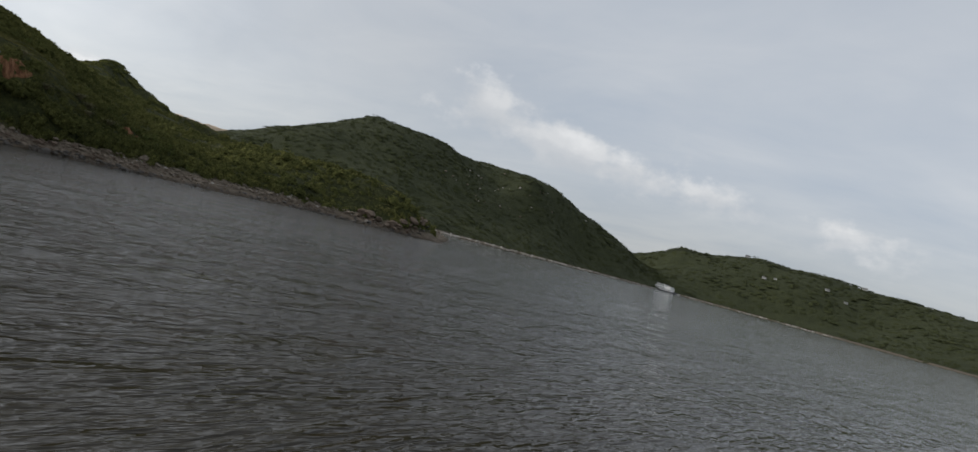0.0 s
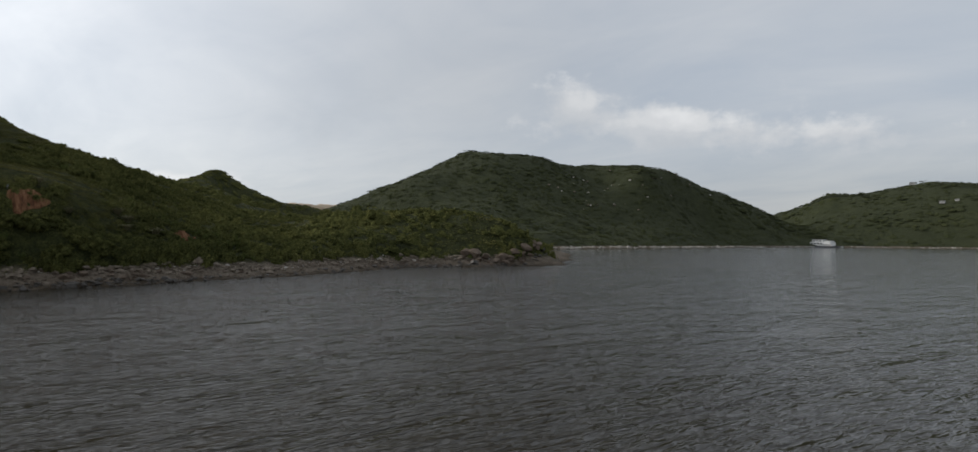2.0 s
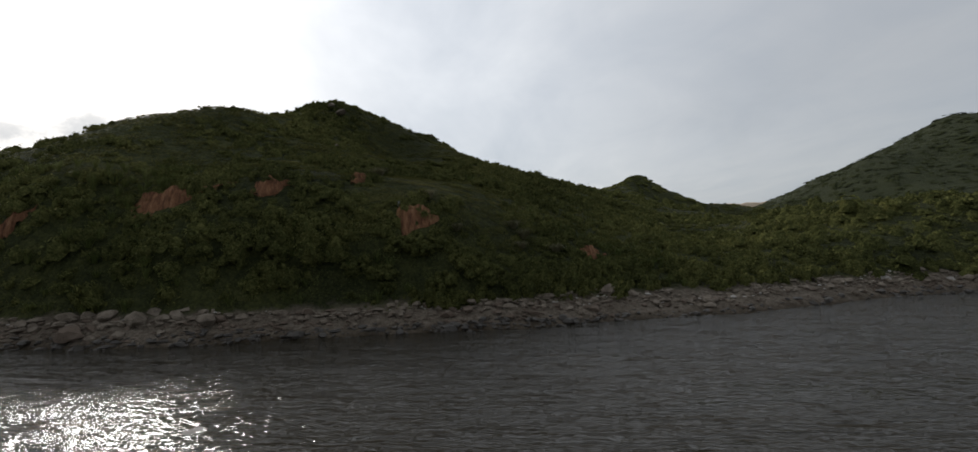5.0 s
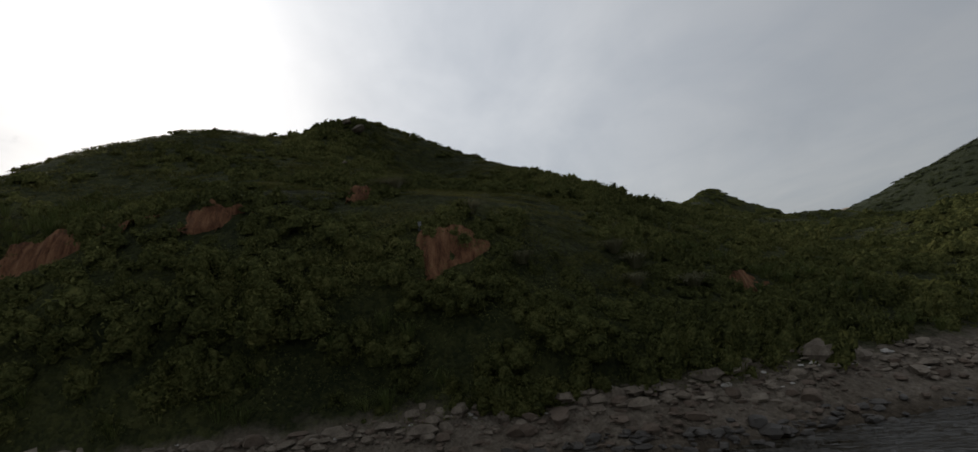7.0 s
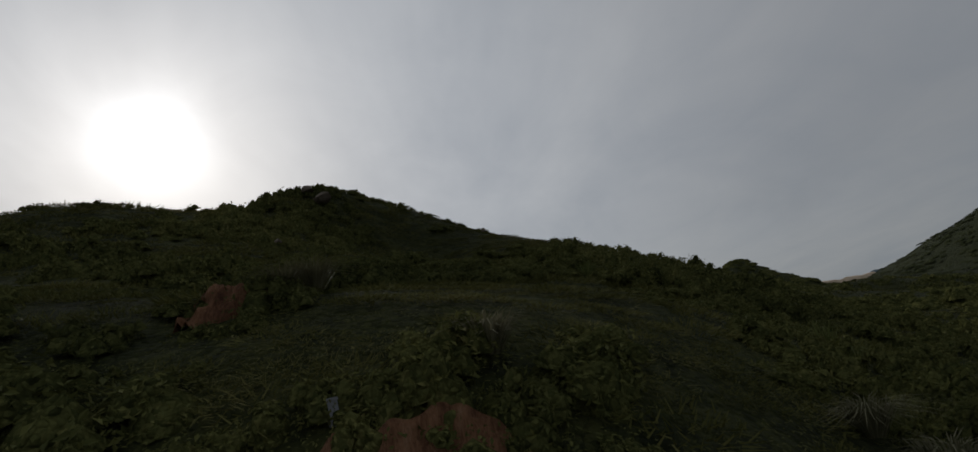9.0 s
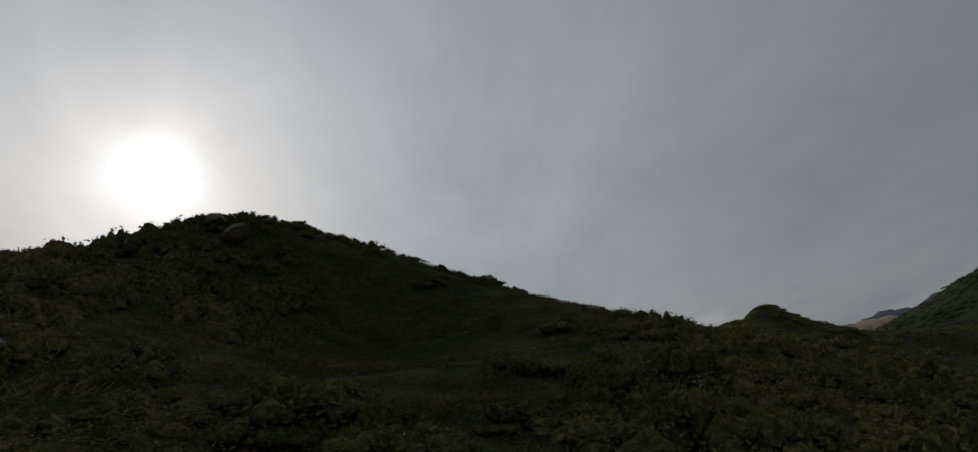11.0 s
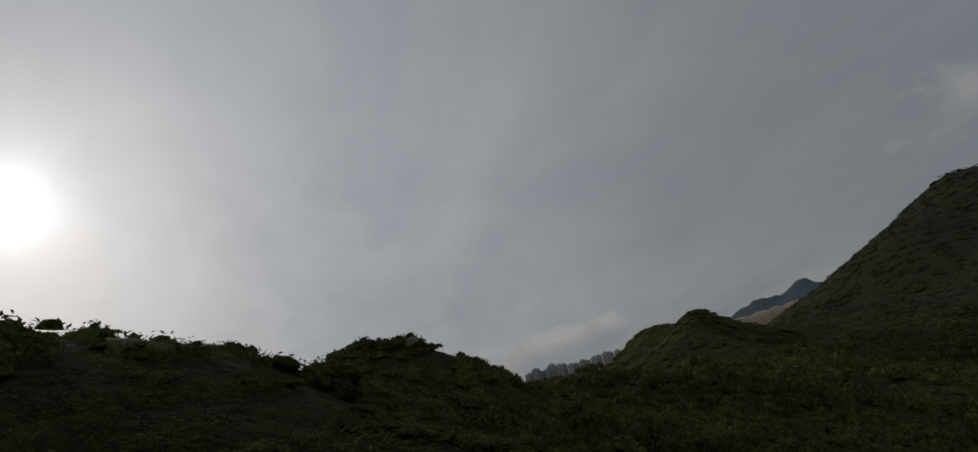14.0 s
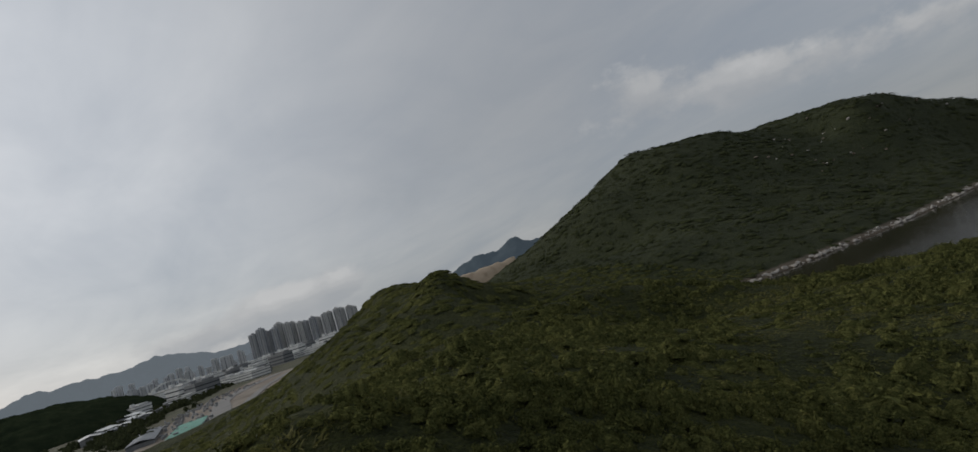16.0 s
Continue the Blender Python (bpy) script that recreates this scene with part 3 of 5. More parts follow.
wx = growing(-88, 10, 0.7, (-430, 4200), 1.08)
wy = growing(-15, 95, 0.7, (-3600, 1300), 1.08)
vx, vy = np.meshgrid(wx, wy)
wave = np.zeros(vx.shape)
for k in range(14):
    turn, size = 2.8 + 0.6 * math.sin(k * 2.4), 1.3 * 1.22**k
    wave += 0.0085 * size**0.55 * np.sin((vx * math.cos(turn) + vy * math.sin(turn)) * 2 * math.pi / size + k * 1.7 + 1.5 * rough_noise(vx + 31 * k, vy, 14 + size, 2))
near = np.exp(-(np.maximum(0, np.maximum(np.abs(vx + 29) - 60, np.abs(vy - 40) - 70)) / 25) ** 2)
water = tagged(sheet("water", wx, wy, SEA + wave * near * 0.36, MAT["water"]), "dark grey rippled sea water", "water", kind="structure")

# ---- plants ----
RNG = np.random.RandomState(11)
PATH_XY = np.array([row[1][:2] for row in PATH])


def path_gap(x, y):
    """Distance in plan from the flown line inland of the shore."""
    line = PATH_XY[PATH_XY[:, 0] < -80]
    return np.sqrt(((x[:, None] - line[None, :, 0]) ** 2 + (y[:, None] - line[None, :, 1]) ** 2).min(1))


def ball_quads(cuts):
    """A ball of quads: a cube blown up."""
    verts, faces, n = [], [], cuts + 1
    for axis in range(3):
        for sign in (-1, 1):
            base = len(verts)
            for i in range(n + 1):
                for j in range(n + 1):
                    p = [0.0, 0.0, 0.0]
                    p[axis], p[(axis + 1) % 3], p[(axis + 2) % 3] = sign, 2 * i / n - 1, 2 * j / n - 1
                    verts.append(np.array(p) / np.linalg.norm(p))
            for i in range(n):
                for j in range(n):
                    q = [base + i * (n + 1) + j, base + (i + 1) * (n + 1) + j, base + (i + 1) * (n + 1) + j + 1, base + i * (n + 1) + j + 1]
                    faces.append(q if sign > 0 else q[::-1])
    verts, index = np.unique(np.array(verts).round(5), axis=0, return_inverse=True)
    return verts, index.ravel()[np.array(faces)]


def dome_quads():
    """A low-cost rounded dome of eight quads."""
    ring = [(math.cos(a), math.sin(a)) for a in np.arange(6) * math.pi / 3]
    verts = [(x, y, -0.35) for x, y in ring] + [((0.28, 0.62)[i % 3 > 0] * x, (0.28, 0.62)[i % 3 > 0] * y, (0.98, 0.68)[i % 3 > 0]) for i, (x, y) in enumerate(ring)]
    faces = [(i, (i + 1) % 6, 6 + (i + 1) % 6, 6 + i) for i in range(6)] + [(6, 7, 8, 9), (6, 9, 10, 11)]
    return np.array(verts), np.array(faces)


def leaf_cloud(rng, count, size, lumps, slim=0.5):
    """Pointed leaves over the outside of a few lumps (centre, radius)."""
    c = np.array([l[0] for l in lumps], float)
    r = np.array([l[1] for l in lumps], float)
    pick = rng.choice(len(lumps), count, p=r**2 / (r**2).sum())
    u = rng.normal(size=(count, 3))
    u[:, 2] = np.abs(u[:, 2]) * 1.1 - 0.25
    u /= np.linalg.norm(u, axis=1)[:, None]
    at = c[pick] + u * (r[pick] * rng.uniform(0.8, 1.0, count))[:, None]
    at[:, 2] = np.maximum(at[:, 2], 0.02)
    n = u + rng.normal(size=(count, 3)) * 0.55
    n /= np.linalg.norm(n, axis=1)[:, None]
    a = np.cross(n, rng.normal(size=(count, 3)))
    a /= np.linalg.norm(a, axis=1)[:, None]
    b = np.cross(n, a)
    s = (size * rng.uniform(0.6, 1.35, count))[:, None]
    bend = n * s * 0.18
    verts = np.stack([at - a * s, at - b * s * slim + bend, at + a * s - bend, at + b * s * slim + bend], 1).reshape(-1, 3)
    return verts, np.arange(count * 4).reshape(-1, 4)


def shrub_shape(seed, leaves, size, lumps, spread=0.72, inner=0.8, slim=0.45, low=0.2, high=0.42, fine=False, heart=1):
    """A shrub of unit radius: small rounded heads at uneven heights, leaves over them and packed foliage inside."""
    rng = np.random.RandomState(seed)
    parts = []
    for _ in range(lumps):
        ang, d = rng.uniform(0, 2 * math.pi), spread * math.sqrt(rng.uniform(0.0, 1))
        parts.append(((d * math.cos(ang), d * math.sin(ang), rng.uniform(0.0, 0.5) * (1.05 - 0.75 * d * d)), rng.uniform(low, high)))
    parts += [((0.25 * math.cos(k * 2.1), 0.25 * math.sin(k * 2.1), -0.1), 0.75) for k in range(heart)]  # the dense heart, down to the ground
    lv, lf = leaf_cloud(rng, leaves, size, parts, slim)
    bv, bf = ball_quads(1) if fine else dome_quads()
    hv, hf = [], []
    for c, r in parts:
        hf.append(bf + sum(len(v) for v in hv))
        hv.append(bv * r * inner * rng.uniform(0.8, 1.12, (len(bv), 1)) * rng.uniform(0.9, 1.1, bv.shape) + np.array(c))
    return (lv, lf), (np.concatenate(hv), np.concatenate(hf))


def herb_patch(seed, leaves, size, tall, slim=0.4):
    """Low leaves standing close together, a disc of them of unit radius."""
    rng = np.random.RandomState(seed)
    ang, d = rng.uniform(0, 2 * math.pi, leaves), np.sqrt(rng.rand(leaves))
    at = np.stack([d * np.cos(ang), d * np.sin(ang), rng.uniform(0.1, 1.0, leaves) ** 1.4 * tall * (1.1 - 0.5 * d)], 1)
    n = np.array([0, 0, 0.8]) + rng.normal(size=(leaves, 3)) * 0.6
    n /= np.linalg.norm(n, axis=1)[:, None]
    a = np.cross(n, rng.normal(size=(leaves, 3)))
    a /= np.linalg.norm(a, axis=1)[:, None]
    b = np.cross(n, a)
    s = (size * rng.uniform(0.6, 1.4, leaves))[:, None]
    v = np.stack([at - a * s, at - b * s * slim + n * s * 0.15, at + a * s - n * s * 0.2, at + b * s * slim + n * s * 0.15], 1).reshape(-1, 3)
    return (v, np.arange(leaves * 4).reshape(-1, 4)), NOTHING


NOTHING = (np.zeros((0, 3)), np.zeros((0, 4), int))
LEAN = 0.65  # how far a plant leans out from the slope it grows on


def lean_axes(sx, sy):
    n = np.stack([-LEAN * sx, -LEAN * sy, np.ones(len(sx))], 1)
    n /= np.linalg.norm(n, axis=1)[:, None]
    a = np.array([1.0, 0, 0]) - n * n[:, :1]
    a /= np.linalg.norm(a, axis=1)[:, None]
    return a, np.cross(n, a), n


def scatter(name, spots, shapes, mats, label, category):
    """One mesh of many plants: rows of x, y, z, turn, radius, height, and the ground's slope along x and y."""
    verts, faces, slots, base = [], [], [], 0
    kinds = RNG.randint(0, len(shapes), len(spots))
    for k, ((lv, lf), (hv, hf)) in enumerate(shapes):
        mine = spots[kinds == k]
        for v, f, slot in ((lv, lf, 0), (hv, hf, 1)):
            if not len(f) or not len(mine):
                continue
            ca, sa = np.cos(mine[:, 3])[:, None], np.sin(mine[:, 3])[:, None]
            x = (v[None, :, 0] * ca - v[None, :, 1] * sa) * mine[:, 4, None]
            y = (v[None, :, 0] * sa + v[None, :, 1] * ca) * mine[:, 4, None]
            z = v[None, :, 2] * mine[:, 5, None]
            if mine.shape[1] > 6:
                a, b, n = lean_axes(mine[:, 6], mine[:, 7])
                at = x[..., None] * a[:, None] + y[..., None] * b[:, None] + z[..., None] * n[:, None]
            else:
                at = np.stack([x, y, z], -1)
            verts.append((at + mine[:, None, :3]).reshape(-1, 3))
            faces.append((f[None] + (np.arange(len(mine)) * len(v))[:, None, None]).reshape(-1, 4) + base)
            slots.append(np.full(len(faces[-1]), slot))
            base += len(verts[-1])
    me = bpy.data.meshes.new(name)
    slots = np.concatenate(slots)
    fill(me, np.concatenate(verts), np.concatenate(faces), slots == 1, slots)
    for m in mats:
        me.materials.append(m)
    return tagged(new(name, me), label, category, kind="stuff")


def jittered(x0, x1, y0, y1, step):
    xs, ys = np.meshgrid(np.arange(x0, x1, step), np.arange(y0, y1, step))
    x = xs.ravel() + RNG.uniform(-0.5, 0.5, xs.size) * step
    y = ys.ravel() + RNG.uniform(-0.5, 0.5, xs.size) * step
    return x, y


def bare(x, y):
    out = np.zeros(len(x), bool)
    for sx, sy, w, h in SCARS:
        out |= ((y - sy) / (0.37 * w)) ** 2 + ((x - sx - 0.15) / (0.33 * h + 0.15)) ** 2 < 1
    return out


def slope_of(x, y):
    return np.clip((height(x + 1.8, y) - height(x - 1.8, y)) / 3.6, -1.25, 1.25), np.clip((height(x, y + 1.8) - height(x, y - 1.8)) / 3.6, -1.25, 1.25)


def thicket(x, y):
    """Where shrubs stand dense and tall (high) and where rough grass lies open (low)."""
    return 0.8 * rough_noise(1.5 * x + 90, 0.8 * y, 15, 3) + 0.6 * rough_noise(1.6 * x - 40, 0.8 * y + 7, 4.5, 2)


def hill_spots(step, near, far, spread, tall=1.0, lift=0.0, bound=(-262, -82, -45, 275)):
    """Growing places on the near hill between two distances from the flown line, closer together where it is steep."""
    x, y = jittered(*bound, step * 0.78)
    gap = path_gap(x, y)
    keep = (gap >= near) & (gap < far)
    keep &= ~((y < 2.2 * (x + 150) + 38) & (y < 1.2 * (-150 - x) + 38) & (x < -150))  # the lee side, out of sight
    x, y, gap = x[keep], y[keep], gap[keep]
    z = height(x, y)
    sx, sy = slope_of(x, y)
    keep = (z > SEA + np.where(y < 30, 2.3, 1.8) + 0.7 * value_noise(x / 5, y / 5)) & ~bare(x, y)
    keep &= RNG.rand(len(x)) < 0.61 * np.sqrt(1 + sx**2 + sy**2)
    x, y, z, sx, sy, gap = x[keep], y[keep], z[keep], sx[keep], sy[keep], gap[keep]
    t = thicket(x, y) - 0.2 * np.exp(-(((y - 20) / 20) ** 2)) * np.clip((z - 12) / 8, 0, 1) + 0.15 * np.clip((y - 42) / 12, 0, 1)
    r = step * (spread + 0.32 * np.clip(t, -0.4, 0.8)) * np.exp(RNG.normal(0, 0.28, len(x)))
    h = tall * r * RNG.uniform(0.6, 1.15, len(x)) * np.clip(0.8 + 1.1 * t, 0.4, 1.3)
    h = h * (1 + 0.5 * np.clip((5 - z) / 3, 0, 1))  # the hedge along the top of the beach
    h = h * np.where((np.abs(x + 155) < 11) & (np.abs(y - 36.7) < 5.8), 0.6, 1.0)  # wind-clipped along the ridge
    spots = np.stack([x, y, z + lift, RNG.uniform(0, 2 * math.pi, len(x)), r, h, sx, sy], 1)
    return spots, t + RNG.normal(0, 0.09, len(x)) > -0.15, gap


def tussock(seed, blades, length, wide):
    """Arching blades growing close together."""
    rng = np.random.RandomState(seed)
    ang, d = rng.uniform(0, 2 * math.pi, blades), 1.15 * np.sqrt(rng.rand(blades))
    root = np.stack([d * np.cos(ang), d * np.sin(ang), 0.12 * (1 - d * d)], 1)
    out = np.stack([np.cos(ang), np.sin(ang), 0 * ang], 1)
    grow = out * (0.15 + 0.5 * d)[:, None] + rng.normal(size=(blades, 3)) * 0.4 + np.array([0, 0, 0.75])
    grow *= (length * rng.uniform(0.5, 1.25, blades) / np.linalg.norm(grow, axis=1))[:, None]
    side = np.cross(grow, rng.normal(size=(blades, 3)))
    side *= wide / np.linalg.norm(side, axis=1)[:, None]
    v = np.stack([root - side, root + side, root + grow + side * 0.3, root + grow - side * 0.3], 1).reshape(-1, 3)
    return (v, np.arange(blades * 4).reshape(-1, 4)), NOTHING


def crowns(first, count, *shape, **more):
    return [shrub_shape(first + k, *shape, **more) for k in range(count)]


def single_shrubs(rows):
    shapes = []
    for (lv, lf), (hv, hf) in crowns(20, 6, 640, 0.045, 10, inner=0.76, fine=True):
        pair = []
        for part_name, v, f, m in (("crown", lv, lf, MAT["leaf"]), ("shaded_inside", hv, hf, MAT["thicket"])):
            me = bpy.data.meshes.new(part_name)
            fill(me, v, f, part_name != "crown")
            me.materials.append(m)
            pair.append((part_name, me))
        shapes.append(pair)
    for i, (x, y, z, turn, r, h, sx, sy) in enumerate(rows):
        bush = tagged(new("shrub"), "dense dark green wild shrub on the hillside", "shrub", "hillside shrubs")
        lean = Vector((0, 0, 1)).rotation_difference(Vector((-LEAN * sx, -LEAN * sy, 1)))
        bush.matrix_basis = Matrix.LocRotScale((x, y, z), lean @ Quaternion((0, 0, 1), turn), (r, r, h))
        for part_name, me in shapes[i % 6]:
            ob = new(part_name, me)
            ob.parent = bush


def plant_near_hill():
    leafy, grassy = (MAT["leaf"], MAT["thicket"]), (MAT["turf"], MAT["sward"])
    spots, woody, gap = hill_spots(1.35, 0, 17, 0.72, 1.1)
    order = np.flatnonzero(woody)
    order = order[np.argsort(gap[order])]
    single_shrubs(spots[order[:300]])
    rest = np.zeros(len(spots), bool)
    rest[order[300:]] = True
    scatter("hillside_brush", spots[rest], crowns(30, 5, 220, 0.064, 7, inner=0.78), leafy, "tangled green shrubs covering the lower hillside", "shrubs")
    scatter("hillside_grass", spots[~woody], [tussock(36 + k, 260, 0.34, 0.02) for k in range(4)], grassy, "rough yellow-green grass and herbs between the shrubs", "grass")
    spots, woody, gap = hill_spots(1.15, 0, 16, 0.9, 0.5)
    scatter("hillside_herbs", spots[woody], [herb_patch(400 + k, 120, 0.05, 0.6) for k in range(5)], (MAT["leaf"],), "low leafy herbs and ferns between the shrubs", "herbs")
    scatter("low_herbs", spots[~woody], [herb_patch(410 + k, 120, 0.05, 0.6, 0.28) for k in range(5)], (MAT["turf"],), "low herbs and grasses in the open patches", "herbs")
    spots, woody, gap = hill_spots(1.3, 17, 30, 0.74, 1.1)
    scatter("hillside_scrub", spots[woody], crowns(40, 6, 84, 0.09, 5), leafy, "dense green scrub covering the coastal hill", "shrubs")
    scatter("rough_grass", spots[~woody], [tussock(46 + k, 120, 0.36, 0.034) for k in range(5)], grassy, "rough yellow-green grass on the coastal hill", "grass")
    spots, woody, gap = hill_spots(1.5, 30, 50, 0.76, 1.0)
    scatter("slope_scrub", spots[woody], crowns(50, 6, 52, 0.105, 4), leafy, "dense green scrub on the outer slopes", "shrubs")
    scatter("slope_grass", spots[~woody], [tussock(56 + k, 75, 0.36, 0.045) for k in range(5)], grassy, "rough yellow-green grass on the outer slopes", "grass")
    spots, woody, gap = hill_spots(2.3, 50, 400, 0.84, 0.68)
    scatter("ridge_scrub", spots[woody], crowns(60, 6, 18, 0.13, 2), leafy, "dense green scrub on the further slopes", "shrubs")
    scatter("ridge_grass", spots[~woody], [herb_patch(66 + k, 32, 0.15, 0.4) for k in range(5)], grassy, "rough yellow-green grass on the further slopes", "grass")


def plant_far_hills():
    rows = []
    for box, step in (((-450, -262, 60, 300), 4.1), ((-620, -150, 285, 1000), 7.4), ((-260, 420, 860, 1260), 11)):
        x, y = jittered(*box, step)
        z = height(x, y)
        keep = (z > 2.6) & (RNG.rand(len(x)) < 0.93)
        keep &= ~((x < -452) & (y < 330) & (z < 9))
        x, y, z = x[keep], y[keep], z[keep]
        r = step * np.clip(0.78 + 0.4 * rough_noise(x, y, 40, 3) + RNG.normal(0, 0.1, len(x)), 0.5, 1.1)
        sx, sy = slope_of(x, y)
        tall = 1.2 if step < 5 else 1.0
        rows.append(np.stack([x, y, z - 0.03 * r, RNG.uniform(0, 6.28, len(x)), r * 1.1, tall * r * RNG.uniform(0.12, 0.26, len(x)), sx, sy], 1))
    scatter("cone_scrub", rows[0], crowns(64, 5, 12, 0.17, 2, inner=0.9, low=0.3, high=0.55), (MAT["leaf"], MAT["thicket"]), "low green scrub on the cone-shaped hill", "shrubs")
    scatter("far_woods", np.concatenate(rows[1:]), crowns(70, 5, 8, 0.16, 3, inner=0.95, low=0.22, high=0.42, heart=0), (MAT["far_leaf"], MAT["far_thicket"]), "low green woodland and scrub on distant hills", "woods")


def grass_shape(seed, blades, length, lean):
    rng = np.random.RandomState(seed)
    ang = rng.uniform(0, 2 * math.pi, blades)
    out = np.stack([np.cos(ang), np.sin(ang), 0 * ang], 1)
    side = np.stack([-np.sin(ang), np.cos(ang), 0 * ang], 1) * 0.013
    root = out * rng.uniform(0, 0.22, blades)[:, None]
    l, k = length * rng.uniform(0.55, 1.1, blades), lean * rng.uniform(0.3, 1.3, blades)
    mid = root + out * (0.35 * k * l)[:, None] + np.array([0, 0, 1.0]) * (0.62 * l)[:, None]
    tip = root + out * (k * l)[:, None] + np.array([0, 0, 1.0]) * (0.86 * l * (1 - 0.35 * k))[:, None]
    v = np.stack([root - side, root + side, mid + side, mid - side, mid + side, mid - side, tip - side * 0.1, tip + side * 0.1], 1)
    v = v[:, [0, 1, 2, 3, 5, 4, 7, 6]].reshape(-1, 3)
    f = np.arange(blades * 8).reshape(-1, 4)
    return (v, f), (np.zeros((0, 3)), np.zeros((0, 4), int))


def plant_grass():
    x, y = jittered(-118, -84, -12, 78, 1.25)
    z = height(x, y)
    patch = rough_noise(x - 40, y + 9, 13, 3)
    keep = (z > SEA + 1.9) & (z < 16) & (patch > np.where(z < 7, 0.02, 0.34)) & ~bare(x, y)
    x, y, z = x[keep], y[keep], z[keep] + 0.15
    r = RNG.uniform(0.6, 1.25, len(x))
    spots = np.stack([x, y, z, RNG.uniform(0, 6.28, len(x)), r, r * RNG.uniform(0.9, 1.5, len(x))], 1)
    scatter("tall_grass", spots, [grass_shape(80 + k, 54, 1.15, 1.1) for k in range(5)], (MAT["grass"],), "long arching silvergrass growing among the shrubs", "grass")
    # pale seeding clumps beside the bare earth
    for k, (gx_, gy_, size) in enumerate(((-95.7, 36.1, 1.1), (-101.0, 31.2, 1.2), (-99.6, 30.6, 1.0), (-95.9, 45.7, 1.3), (-95.3, 48.9, 1.2), (-97.1, 44.9, 1.1), (-93.8, 45.0, 1.0), (-92.6, 38.5, 0.9))):
        (v, f), _ = grass_shape(90 + k, 260, 1.2, 1.15)
        tuft = tagged(new("silvergrass_clump"), "pale straw-green silvergrass clump with drooping blades", "grass", "silvergrass clumps")
        tuft.matrix_basis = Matrix.LocRotScale((gx_, gy_, float(height([gx_], [gy_])[0]) + 0.1), Euler((0, 0, k)), (size, size, size))
        me = bpy.data.meshes.new("foliage")
        fill(me, v, f)
        me.materials.append(MAT["straw"])
        ob = new("foliage", me)
        ob.parent = tuft


plant_near_hill()
plant_far_hills()
plant_grass()

# ---- rocks and bare earth ----
def part(name, verts, faces, mat, parent, label="", smooth=False):
    me = bpy.data.meshes.new(name)
    fill(me, np.asarray(verts), np.asarray(faces), smooth)
    me.materials.append(mat)
    ob = new(name, me)
    ob.parent = parent
    return tagged(ob, label) if label else ob


def rock_shape(seed, cuts=3, planes=9):
    """A weathered block: a ball cut by random planes, then roughened."""
    rng = np.random.RandomState(seed)
    v, f = ball_quads(cuts)
    stretch = rng.uniform(0.7, 1.25, 3) * np.array([1.15, 1.0, 0.75])
    for _ in range(planes):
        n = rng.normal(size=3)
        n /= np.linalg.norm(n)
        over = np.maximum(0, v @ n - rng.uniform(0.45, 0.8))
        v = v - over[:, None] * n
    v = v + 0.05 * np.stack([value_noise(v[:, k] * 3 + seed, v[:, (k + 1) % 3] * 3 + v[:, (k + 2) % 3]) for k in range(3)], 1)
    return v * stretch, f


ROCKS = {}
for mat_name in ("rock", "dark_rock", "warm_rock", "pale_rock"):
    for k in range(4):
        me = bpy.data.meshes.new("boulder")
        fill(me, *rock_shape(100 + k), False)
        me.materials.append(MAT[mat_name])
        ROCKS[mat_name, k] = me


def boulder(x, y, size, mat_name, k, sink=0.3, turn=0.0, label="", z=None):
    ob = new("boulder", ROCKS[mat_name, k % 4])
    base = float(height([x], [y])[0]) if z is None else z
    ob.matrix_basis = Matrix.LocRotScale((x, y, base + size * (0.55 - sink)), Euler((0.15 * math.sin(k), 0.2 * math.cos(2 * k), turn)), (size, size, size))
    words = {"rock": "grey weathered boulder on the stony shore", "dark_rock": "dark wet boulder at the waterline", "warm_rock": "reddish brown broken rock on the headland", "pale_rock": "pale lichened granite boulder among scrub"}
    return tagged(ob, label or ("grey granite boulder on the scrubby hillside" if y > 300 else words[mat_name]), "boulder", "shore boulders" if y < 300 else "hill boulders")


